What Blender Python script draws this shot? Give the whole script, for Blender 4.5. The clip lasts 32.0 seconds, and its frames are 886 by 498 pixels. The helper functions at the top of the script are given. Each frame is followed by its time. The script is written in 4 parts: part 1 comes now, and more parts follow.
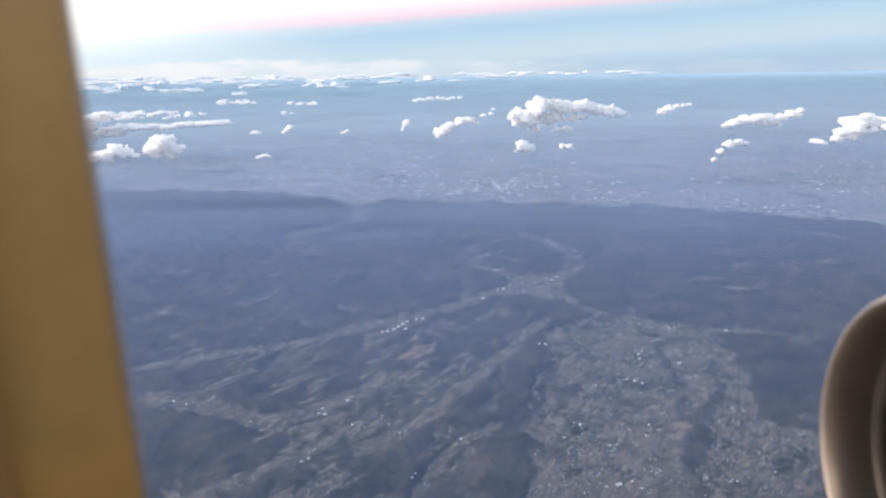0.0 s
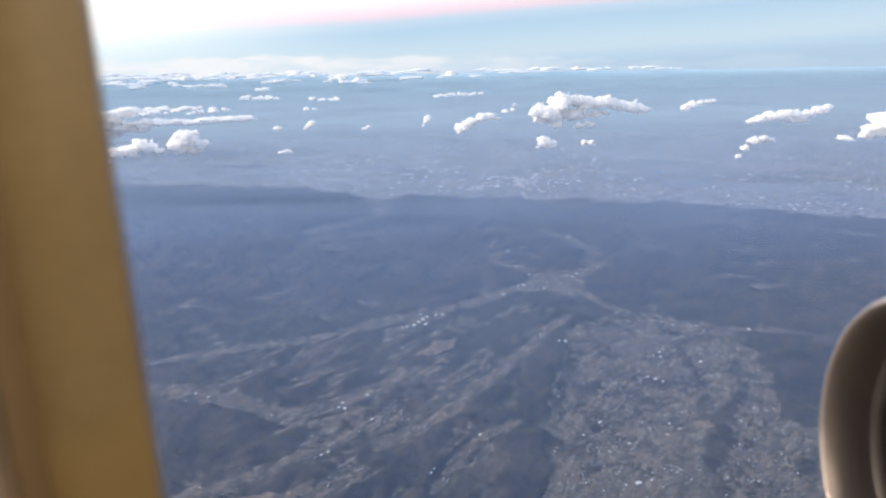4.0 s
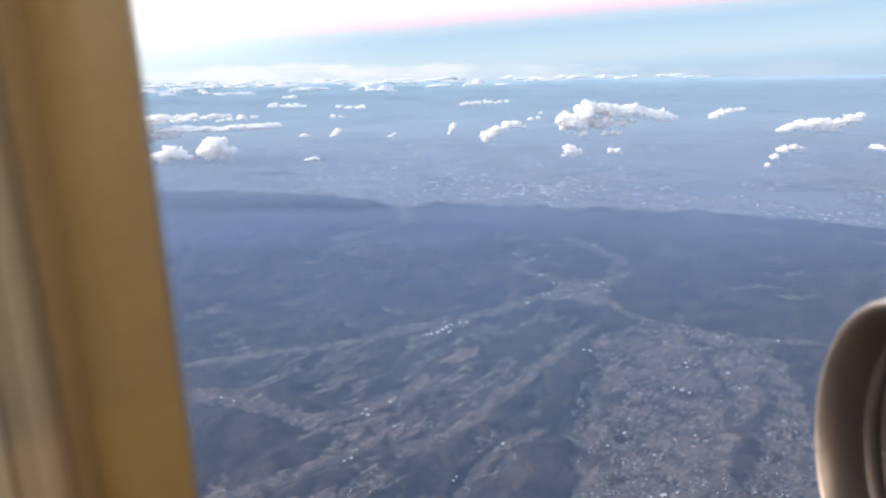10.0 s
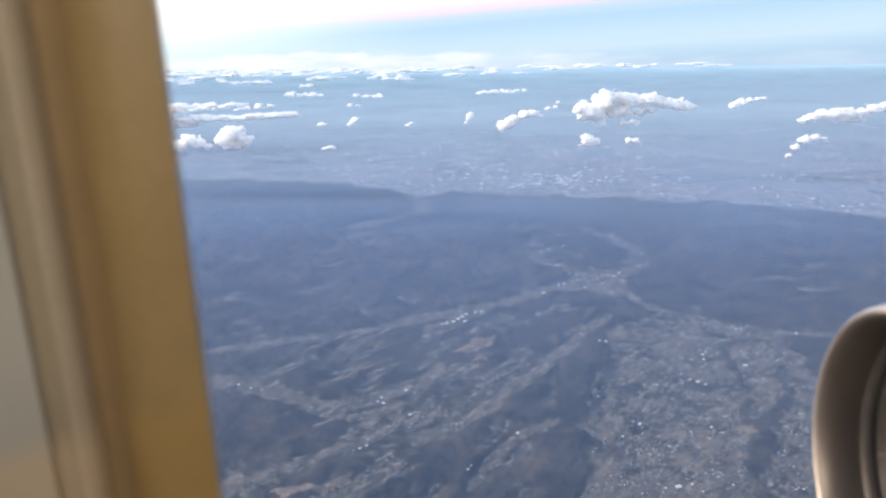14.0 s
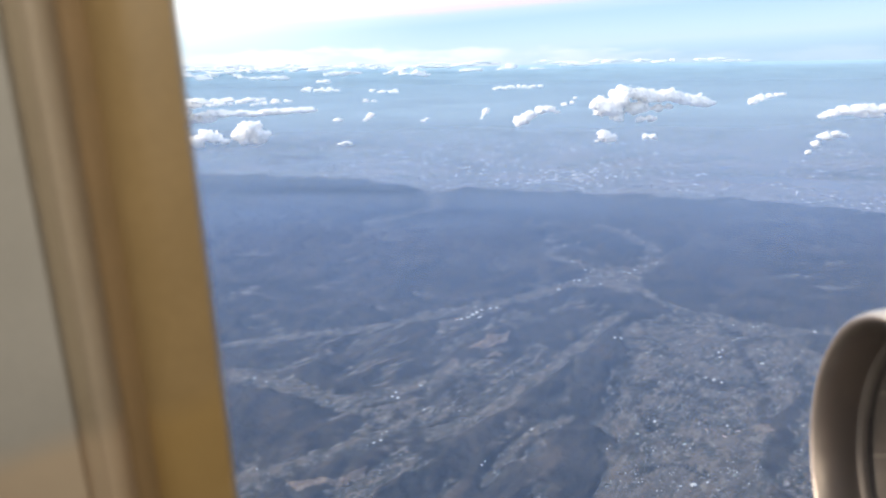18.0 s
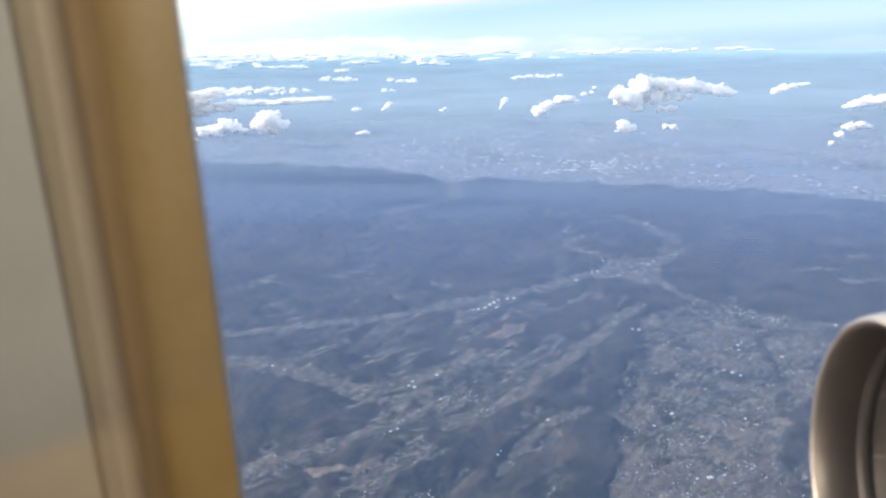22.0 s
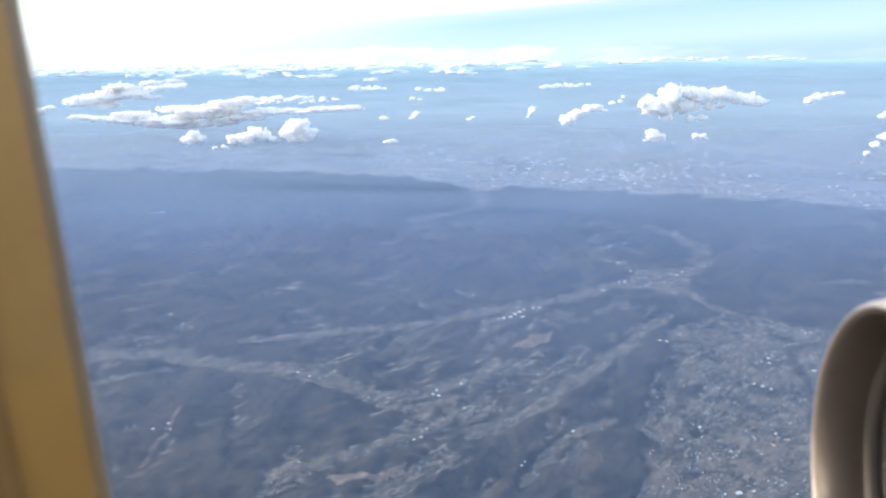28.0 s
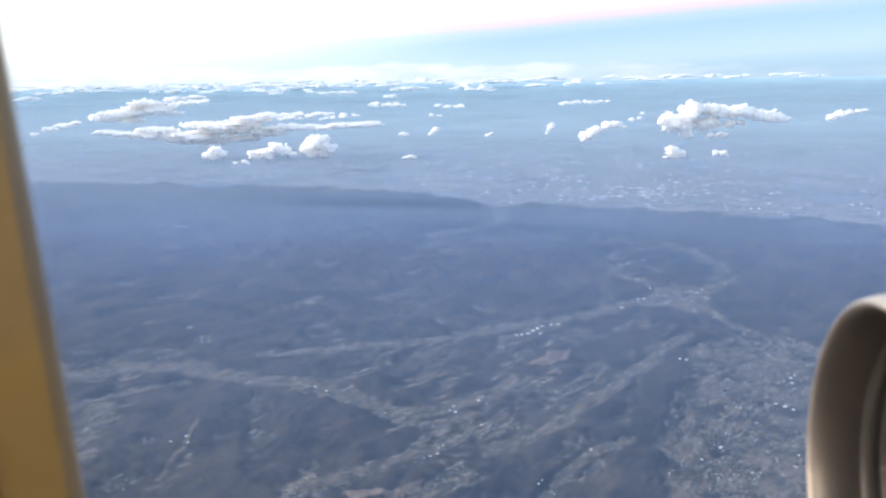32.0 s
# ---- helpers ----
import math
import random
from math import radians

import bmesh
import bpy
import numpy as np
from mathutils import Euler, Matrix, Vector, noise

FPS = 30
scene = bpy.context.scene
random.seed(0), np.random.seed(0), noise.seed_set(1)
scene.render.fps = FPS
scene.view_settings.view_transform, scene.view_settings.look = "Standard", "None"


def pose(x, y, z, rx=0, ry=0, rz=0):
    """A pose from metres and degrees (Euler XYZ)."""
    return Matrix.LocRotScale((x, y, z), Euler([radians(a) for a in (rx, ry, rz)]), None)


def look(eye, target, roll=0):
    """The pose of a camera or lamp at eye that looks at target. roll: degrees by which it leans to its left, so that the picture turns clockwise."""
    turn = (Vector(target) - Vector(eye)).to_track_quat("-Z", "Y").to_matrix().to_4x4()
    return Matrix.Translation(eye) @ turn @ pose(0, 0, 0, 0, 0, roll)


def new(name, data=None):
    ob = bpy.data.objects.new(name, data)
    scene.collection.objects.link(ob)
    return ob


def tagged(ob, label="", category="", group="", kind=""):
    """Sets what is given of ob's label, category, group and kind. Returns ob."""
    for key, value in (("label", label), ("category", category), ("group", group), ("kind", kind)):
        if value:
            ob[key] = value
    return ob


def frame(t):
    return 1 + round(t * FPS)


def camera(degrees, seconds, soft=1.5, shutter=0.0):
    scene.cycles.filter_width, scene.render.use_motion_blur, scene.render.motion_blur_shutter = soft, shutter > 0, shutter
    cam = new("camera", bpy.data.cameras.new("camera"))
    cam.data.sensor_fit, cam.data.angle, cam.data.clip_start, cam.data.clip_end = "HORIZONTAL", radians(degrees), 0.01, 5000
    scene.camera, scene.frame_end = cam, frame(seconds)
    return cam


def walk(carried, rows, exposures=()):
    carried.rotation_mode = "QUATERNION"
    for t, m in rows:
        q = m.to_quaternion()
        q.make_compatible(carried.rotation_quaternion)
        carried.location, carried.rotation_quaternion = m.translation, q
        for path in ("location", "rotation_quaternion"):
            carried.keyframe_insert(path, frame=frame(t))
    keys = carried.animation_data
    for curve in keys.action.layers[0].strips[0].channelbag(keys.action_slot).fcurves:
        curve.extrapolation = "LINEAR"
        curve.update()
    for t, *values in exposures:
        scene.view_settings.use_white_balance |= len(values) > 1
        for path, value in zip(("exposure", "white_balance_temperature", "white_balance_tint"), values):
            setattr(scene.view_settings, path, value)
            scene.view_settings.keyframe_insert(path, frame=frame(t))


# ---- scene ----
# A cabin window high over hills and a plain, all at about one fiftieth of the
# land's size, so that the horizon lies inside the camera's reach.
FOV = 64.0
cam = camera(FOV, 32.0, soft=2.2)
# seconds, eye x y z, yaw, pitch, roll
ROWS = [
    (0.0, -0.142, 0.451, 109.796, -5.722, -14.611, 0.805),
    (0.5, -0.137, 0.440, 109.804, -5.518, -14.693, 0.814),
    (1.0, -0.131, 0.429, 109.812, -5.305, -14.776, 0.822),
    (1.5, -0.125, 0.417, 109.820, -5.081, -14.855, 0.831),
    (2.0, -0.118, 0.405, 109.827, -4.856, -14.923, 0.838),
    (2.5, -0.112, 0.393, 109.833, -4.638, -14.970, 0.844),
    (3.0, -0.106, 0.381, 109.837, -4.431, -14.986, 0.849),
    (3.5, -0.101, 0.368, 109.839, -4.229, -14.967, 0.852),
    (4.0, -0.095, 0.355, 109.840, -4.029, -14.920, 0.856),
    (4.5, -0.089, 0.342, 109.841, -3.829, -14.860, 0.860),
    (5.0, -0.083, 0.329, 109.841, -3.634, -14.801, 0.865),
    (5.5, -0.077, 0.315, 109.842, -3.446, -14.758, 0.869),
    (6.0, -0.072, 0.301, 109.845, -3.265, -14.729, 0.872),
    (6.5, -0.067, 0.286, 109.850, -3.085, -14.714, 0.875),
    (7.0, -0.063, 0.269, 109.855, -2.905, -14.708, 0.876),
    (7.5, -0.059, 0.252, 109.861, -2.730, -14.695, 0.878),
    (8.0, -0.056, 0.235, 109.865, -2.564, -14.652, 0.878),
    (8.5, -0.052, 0.217, 109.867, -2.410, -14.568, 0.879),
    (9.0, -0.049, 0.200, 109.868, -2.266, -14.454, 0.880),
    (9.5, -0.046, 0.183, 109.868, -2.125, -14.344, 0.881),
    (10.0, -0.043, 0.168, 109.870, -1.981, -14.276, 0.883),
    (10.5, -0.040, 0.154, 109.877, -1.829, -14.283, 0.886),
    (11.0, -0.037, 0.141, 109.887, -1.669, -14.370, 0.888),
    (11.5, -0.034, 0.128, 109.901, -1.502, -14.514, 0.890),
    (12.0, -0.031, 0.115, 109.916, -1.330, -14.675, 0.890),
    (12.5, -0.028, 0.102, 109.931, -1.153, -14.815, 0.891),
    (13.0, -0.025, 0.088, 109.944, -0.976, -14.922, 0.891),
    (13.5, -0.021, 0.075, 109.956, -0.803, -15.018, 0.892),
    (14.0, -0.016, 0.062, 109.967, -0.636, -15.115, 0.893),
    (14.5, -0.012, 0.049, 109.977, -0.474, -15.191, 0.894),
    (15.0, -0.007, 0.035, 109.985, -0.314, -15.224, 0.896),
    (15.5, -0.003, 0.022, 109.990, -0.157, -15.216, 0.898),
    (16.0, 0.002, 0.008, 109.996, -0.000, -15.205, 0.900),
    (16.5, 0.007, -0.005, 110.003, 0.155, -15.228, 0.902),
    (17.0, 0.012, -0.016, 110.011, 0.311, -15.289, 0.904),
    (17.5, 0.017, -0.026, 110.019, 0.469, -15.366, 0.906),
    (18.0, 0.022, -0.036, 110.029, 0.631, -15.444, 0.907),
    (18.5, 0.028, -0.045, 110.039, 0.796, -15.541, 0.908),
    (19.0, 0.034, -0.052, 110.051, 0.966, -15.691, 0.910),
    (19.5, 0.040, -0.057, 110.065, 1.143, -15.895, 0.912),
    (20.0, 0.048, -0.060, 110.077, 1.328, -16.105, 0.916),
    (20.5, 0.056, -0.064, 110.087, 1.521, -16.245, 0.921),
    (21.0, 0.064, -0.071, 110.091, 1.717, -16.284, 0.927),
    (21.5, 0.073, -0.079, 110.092, 1.909, -16.260, 0.933),
    (22.0, 0.081, -0.087, 110.093, 2.093, -16.239, 0.938),
    (22.5, 0.088, -0.097, 110.096, 2.273, -16.242, 0.942),
    (23.0, 0.092, -0.114, 110.101, 2.452, -16.226, 0.946),
    (23.5, 0.089, -0.144, 110.113, 2.635, -16.160, 0.951),
    (24.0, 0.085, -0.179, 110.126, 2.816, -16.066, 0.955),
    (24.5, 0.095, -0.184, 110.124, 2.979, -15.986, 0.960),
    (25.0, 0.128, -0.137, 110.094, 3.115, -15.935, 0.965),
    (25.5, 0.177, -0.059, 110.045, 3.238, -15.897, 0.970),
    (26.0, 0.226, 0.019, 109.997, 3.381, -15.861, 0.978),
    (26.5, 0.269, 0.081, 109.957, 3.574, -15.819, 0.987),
    (27.0, 0.306, 0.126, 109.926, 3.815, -15.754, 0.997),
    (27.5, 0.339, 0.158, 109.900, 4.069, -15.647, 1.004),
    (28.0, 0.366, 0.180, 109.877, 4.299, -15.500, 1.007),
    (28.5, 0.388, 0.193, 109.858, 4.493, -15.327, 1.006),
    (29.0, 0.405, 0.198, 109.842, 4.663, -15.131, 1.002),
    (29.5, 0.419, 0.196, 109.828, 4.830, -14.906, 0.997),
    (30.0, 0.433, 0.191, 109.817, 5.010, -14.677, 0.994),
    (30.5, 0.446, 0.186, 109.809, 5.205, -14.497, 0.992),
    (31.0, 0.460, 0.180, 109.803, 5.411, -14.379, 0.992),
    (31.5, 0.473, 0.173, 109.801, 5.620, -14.290, 0.993),
    (32.0, 0.485, 0.167, 109.798, 5.828, -14.195, 0.994),
]

EXPOSURES = [(0.0, 0.06, 6300, 10), (9.0, 0.14, 6270, 10), (13.0, 0.22, 6200, 9), (19.0, 0.36, 6120, 7), (24.0, 0.40, 6060, 6), (28.0, 0.44, 6020, 5), (31.0, 0.40, 6000, 5), (32.0, 0.26, 6020, 6)]
walk(cam, [(t, pose(x, y, z, 90 + pitch, roll, yaw)) for t, x, y, z, yaw, pitch, roll in ROWS], EXPOSURES)
cam.data.dof.use_dof, cam.data.dof.focus_distance, cam.data.dof.aperture_fstop = True, 400.0, 1.2

# ---- light ----
SUN_AZ, SUN_EL = radians(-73), radians(17)
sun_from = Vector((math.sin(SUN_AZ) * math.cos(SUN_EL), math.cos(SUN_AZ) * math.cos(SUN_EL), math.sin(SUN_EL)))
sun = new("sun", bpy.data.lights.new("sun", "SUN"))
sun.data.energy, sun.data.angle, sun.data.color = 4.4, radians(8.0), (1.0, 0.81, 0.64)
sun.rotation_euler = (-sun_from).to_track_quat("-Z", "Y").to_euler()
SKY_GAIN, NISHITA = 1.0, 0.012


def node(nt, kind, **settings):
    n = nt.nodes.new(kind)
    for key, value in settings.items():
        n.inputs[key.replace("_", " ")].default_value = value
    return n


def ramp(nt, fac, stops, interpolation="LINEAR"):
    r = nt.nodes.new("ShaderNodeValToRGB")
    r.color_ramp.interpolation = interpolation
    while len(r.color_ramp.elements) < len(stops):
        r.color_ramp.elements.new(0.5)
    for el, (p, c) in zip(r.color_ramp.elements, stops):
        el.position, el.color = p, (*c, 1) if len(c) == 3 else c
    nt.links.new(fac, r.inputs[0])
    return r.outputs[0]


def calc(nt, op, a, b=None, c=None, clamp=False):
    m = nt.nodes.new("ShaderNodeMath")
    m.operation, m.use_clamp = op, clamp
    for i, v in enumerate((a, b, c)):
        if v is None:
            continue
        if isinstance(v, (int, float)):
            m.inputs[i].default_value = v
        else:
            nt.links.new(v, m.inputs[i])
    return m.outputs[0]


def mixed(nt, fac, a, b, blend="MIX"):
    m = nt.nodes.new("ShaderNodeMix")
    m.data_type, m.blend_type = "RGBA", blend
    for sock, v in ((m.inputs[0], fac), (m.inputs[6], a), (m.inputs[7], b)):
        if isinstance(v, (int, float)):
            sock.default_value = v
        elif isinstance(v, tuple):
            sock.default_value = (*v, 1)
        else:
            nt.links.new(v, sock)
    return m.outputs[2]


def stepped(nt, v, a, b, smooth=True):
    m = nt.nodes.new("ShaderNodeMapRange")
    m.interpolation_type = "SMOOTHSTEP" if smooth else "LINEAR"
    m.inputs[1].default_value, m.inputs[2].default_value = a, b
    nt.links.new(v, m.inputs[0])
    return m.outputs[0]


# evening sky: pale blue over the horizon, a pink-edged bright veil above it, brightest towards the low sun
world = bpy.data.worlds.new("evening_sky")
scene.world, world.use_nodes = world, True
nt = world.node_tree
nt.nodes.clear()
co = nt.nodes.new("ShaderNodeTexCoord").outputs["Generated"]
sep = nt.nodes.new("ShaderNodeSeparateXYZ")
nt.links.new(co, sep.inputs[0])
slant = calc(nt, "MULTIPLY_ADD", sep.outputs[0], -0.055, sep.outputs[2])
wisp = node(nt, "ShaderNodeTexNoise", Scale=5.0, Detail=4.0)
nt.links.new(co, wisp.inputs["Vector"])
slant = calc(nt, "MULTIPLY_ADD", calc(nt, "SUBTRACT", wisp.outputs[0], 0.5), 0.010, slant)
level = stepped(nt, slant, -0.1, 0.3, smooth=False)
low = ramp(nt, level, [
    (0.0, (0.34, 0.47, 0.68)), (0.19, (0.40, 0.55, 0.71)), (0.22, (0.465, 0.615, 0.76)), (0.245, (0.55, 0.67, 0.77)), (0.28, (0.53, 0.67, 0.775)),
    (0.345, (0.445, 0.61, 0.765)), (0.376, (0.55, 0.67, 0.795)), (0.400, (0.90, 0.70, 0.78)), (0.420, (0.97, 0.81, 0.86)), (0.455, (1.05, 1.0, 1.0)),
    (0.55, (1.25, 1.22, 1.18)), (1.0, (1.0, 1.05, 1.12))])
high = ramp(nt, stepped(nt, sep.outputs[2], 0.28, 1.0, smooth=False), [(0.0, (1.0, 1.05, 1.12)), (0.5, (0.5, 0.62, 0.85)), (1.0, (0.30, 0.42, 0.70))])
sky = mixed(nt, stepped(nt, sep.outputs[2], 0.26, 0.34), low, high)
west = stepped(nt, sep.outputs[0], 0.02, -0.55)
west = calc(nt, "MULTIPLY", west, stepped(nt, sep.outputs[2], -0.03, 0.05))
sky = mixed(nt, west, sky, (1.18, 1.17, 1.10))
# a far bank of cloud along the horizon, closed in the west and breaking up eastward
stretch = nt.nodes.new("ShaderNodeVectorMath")
stretch.operation = "MULTIPLY"
nt.links.new(co, stretch.inputs[0])
stretch.inputs[1].default_value = (14.0, 14.0, 70.0)
lumps = node(nt, "ShaderNodeTexNoise", Scale=1.0, Detail=6.0, Roughness=0.6)
nt.links.new(stretch.outputs[0], lumps.inputs["Vector"])
closed = stepped(nt, sep.outputs[0], 0.42, -0.12)
top = stepped(nt, calc(nt, "MULTIPLY_ADD", lumps.outputs[0], -0.030, calc(nt, "MULTIPLY_ADD", closed, -0.010, sep.outputs[2])), -0.0135, -0.0215)
bank = calc(nt, "MULTIPLY", top, calc(nt, "MULTIPLY_ADD", closed, 0.52, 0.14))
bank = calc(nt, "MULTIPLY", bank, calc(nt, "MULTIPLY_ADD", stepped(nt, lumps.outputs[0], 0.36, 0.62), 0.7, 0.45), clamp=True)
sky = mixed(nt, bank, sky, (0.90, 0.87, 0.88))
air = nt.nodes.new("ShaderNodeTexSky")
air.sky_type, air.sun_disc = "NISHITA", False
air.sun_elevation, air.sun_rotation = SUN_EL, SUN_AZ
air.altitude = 3000
bg1, bg2, add, wout = (nt.nodes.new(k) for k in ("ShaderNodeBackground", "ShaderNodeBackground", "ShaderNodeAddShader", "ShaderNodeOutputWorld"))
nt.links.new(sky, bg1.inputs[0])
nt.links.new(air.outputs[0], bg2.inputs[0])
bg1.inputs[1].default_value, bg2.inputs[1].default_value = SKY_GAIN, NISHITA
nt.links.new(bg1.outputs[0], add.inputs[0])
nt.links.new(bg2.outputs[0], add.inputs[1])
nt.links.new(add.outputs[0], wout.inputs[0])

# unseen warm fill added above and behind the eye to brighten the window surround
cabin_fill = new("cabin_fill", bpy.data.lights.new("cabin_fill", "AREA"))
cabin_fill.data.shape, cabin_fill.data.size, cabin_fill.data.size_y = "RECTANGLE", 2.4, 0.3
cabin_fill.data.energy, cabin_fill.data.color = 43, (1.0, 0.86, 0.68)
cabin_fill.matrix_world = look((-0.6, -1.1, 110.8), (-0.6, 0.9, 109.3))


# ---- materials ----
def material(name, rough=0.6, metal=0.0):
    m = bpy.data.materials.new(name)
    m.use_nodes = True
    b = m.node_tree.nodes["Principled BSDF"]
    b.inputs["Roughness"].default_value, b.inputs["Metallic"].default_value = rough, metal
    return m, m.node_tree, b


def noise_of(nt, scale, detail=5.0, rough=0.55, space="Object"):
    n = node(nt, "ShaderNodeTexNoise", Scale=scale, Detail=detail, Roughness=rough)
    nt.links.new(nt.nodes.new("ShaderNodeTexCoord").outputs[space], n.inputs["Vector"])
    return n.outputs[0]


def bumped(nt, b, height, strength, distance):
    k = node(nt, "ShaderNodeBump", Strength=strength, Distance=distance)
    nt.links.new(height, k.inputs["Height"])
    nt.links.new(k.outputs[0], b.inputs["Normal"])


def plain(name, dark, light, scale=6.0, rough=0.6, metal=0.0, bump=0.15, depth=0.002):
    """A surface that wanders between two colours at two scales, with a fine relief."""
    m, nt, b = material(name, rough, metal)
    big, fine = noise_of(nt, scale), noise_of(nt, scale * 14, 3.0)
    mix = calc(nt, "MULTIPLY_ADD", fine, 0.35, calc(nt, "MULTIPLY", big, 0.65))
    nt.links.new(ramp(nt, mix, [(0.36, dark), (0.64, light)]), b.inputs["Base Color"])
    nt.links.new(stepped(nt, fine, 0.2, 0.8, False), b.inputs["Roughness"])
    r = b.inputs["Roughness"].links[0].from_node
    r.inputs[3].default_value, r.inputs[4].default_value = rough - 0.06, rough + 0.06
    if bump:
        bumped(nt, b, fine, bump, depth)
    return m


EDGE = 109.44  # height where the painted light ends, less 0.3 of the sideways place


def lit_below(name, dark, light, low_dark, low_light, rough):
    """Moulded plastic, warm light painted into its lower colour, with a soft uneven edge."""
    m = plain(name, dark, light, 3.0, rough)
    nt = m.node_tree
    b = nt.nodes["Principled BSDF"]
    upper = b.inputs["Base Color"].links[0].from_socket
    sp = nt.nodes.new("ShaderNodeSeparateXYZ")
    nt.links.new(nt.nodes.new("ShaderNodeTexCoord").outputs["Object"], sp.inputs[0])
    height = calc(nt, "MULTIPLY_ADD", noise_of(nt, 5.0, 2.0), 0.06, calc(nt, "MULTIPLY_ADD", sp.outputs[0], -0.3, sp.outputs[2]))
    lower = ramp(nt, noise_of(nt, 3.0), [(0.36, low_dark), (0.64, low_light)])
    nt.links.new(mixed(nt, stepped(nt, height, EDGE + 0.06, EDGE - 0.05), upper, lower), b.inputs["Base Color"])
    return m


AMBER = lit_below("amber_trim_plastic", (0.318, 0.224, 0.104), (0.388, 0.275, 0.132), (0.39, 0.265, 0.104), (0.45, 0.308, 0.128), 0.5)
BEIGE = lit_below("beige_moulding", (0.40, 0.335, 0.255), (0.46, 0.385, 0.295), (0.52, 0.41, 0.29), (0.58, 0.46, 0.33), 0.6)
# shadow beside the moulding, put into a darker brown
SHADOW_GAP = plain("shadow_brown", (0.24, 0.165, 0.08), (0.30, 0.20, 0.10), 5.0, 0.7)
# darker than BEIGE: the moulding's shading given as colour
STEP = lit_below("shaded_beige_step", (0.33, 0.275, 0.20), (0.38, 0.32, 0.235), (0.48, 0.38, 0.27), (0.54, 0.43, 0.31), 0.6)
PANEL = lit_below("grey_side_panel", (0.42, 0.41, 0.385), (0.47, 0.46, 0.435), (0.55, 0.45, 0.335), (0.60, 0.50, 0.375), 0.65)
CABIN = plain("cabin_lining", (0.42, 0.38, 0.33), (0.5, 0.46, 0.4), 2.0, 0.7)
CARPET = plain("cabin_carpet", (0.05, 0.05, 0.07), (0.09, 0.09, 0.11), 20.0, 0.9, bump=0.5)
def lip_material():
    """Satin bare metal, warm outside, with shade painted into its colour towards the throat."""
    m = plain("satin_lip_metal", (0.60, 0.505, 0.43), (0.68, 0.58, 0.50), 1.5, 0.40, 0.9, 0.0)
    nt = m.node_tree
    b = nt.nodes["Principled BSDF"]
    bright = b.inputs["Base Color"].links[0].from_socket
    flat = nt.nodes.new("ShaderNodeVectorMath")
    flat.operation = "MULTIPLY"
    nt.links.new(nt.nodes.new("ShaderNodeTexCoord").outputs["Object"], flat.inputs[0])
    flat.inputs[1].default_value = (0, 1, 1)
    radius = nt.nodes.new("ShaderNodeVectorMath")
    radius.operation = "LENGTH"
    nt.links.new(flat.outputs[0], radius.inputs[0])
    throat_shade = stepped(nt, calc(nt, "MULTIPLY_ADD", noise_of(nt, 4.0, 3.0), 0.012, radius.outputs["Value"]), 0.634, 0.594)
    nt.links.new(mixed(nt, throat_shade, bright, (0.24, 0.208, 0.192)), b.inputs["Base Color"])
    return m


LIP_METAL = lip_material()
COWL_PAINT = plain("cowl_paint", (0.55, 0.55, 0.56), (0.64, 0.64, 0.64), 2.0, 0.4)
DARK_SEAM = plain("intake_dark_ring", (0.04, 0.035, 0.038), (0.065, 0.058, 0.06), 6.0, 0.5, 0.4)
LINER = plain("intake_liner", (0.155, 0.132, 0.117), (0.205, 0.178, 0.158), 5.0, 0.6, 0.2)
LINER_DARK = plain("perforated_liner", (0.105, 0.088, 0.078), (0.145, 0.125, 0.11), 8.0, 0.6, 0.2)
BLADE = plain("fan_blade_titanium", (0.16, 0.16, 0.17), (0.24, 0.24, 0.25), 6.0, 0.35, 0.9)
SPINNER = plain("spinner_paint", (0.07, 0.07, 0.075), (0.11, 0.11, 0.115), 6.0, 0.45)
SCRATCH = plain("bare_scratch", (0.8, 0.78, 0.72), (0.85, 0.83, 0.78), 9.0, 0.3, 0.6)


def cloud_material(name, dark, light, depth):
    """Vapour: light wanders deep inside it."""
    m, nt, b = material(name, 1.0)
    tone = noise_of(nt, 0.08, 4.0)
    nt.links.new(ramp(nt, tone, [(0.35, dark), (0.65, light)]), b.inputs["Base Color"])
    b.inputs["Specular IOR Level"].default_value = 0.0
    b.inputs["Subsurface Weight"].default_value = 1.0
    b.inputs["Subsurface Radius"].default_value = (1.0, 1.0, 1.0)
    b.inputs["Subsurface Scale"].default_value = depth
    return m


CLOUD = cloud_material("cloud_vapour", (0.82, 0.80, 0.795), (0.88, 0.86, 0.85), 14.0)
# duller, bluer base: distance haze painted into the far clouds
FAR_CLOUD = cloud_material("hazed_cloud_vapour", (0.66, 0.69, 0.735), (0.76, 0.775, 0.80), 30.0)



def dotted(nt, v, axis):
    d = nt.nodes.new("ShaderNodeVectorMath")
    d.operation = "DOT_PRODUCT"
    nt.links.new(v, d.inputs[0])
    d.inputs[1].default_value = axis
    return d.outputs["Value"]


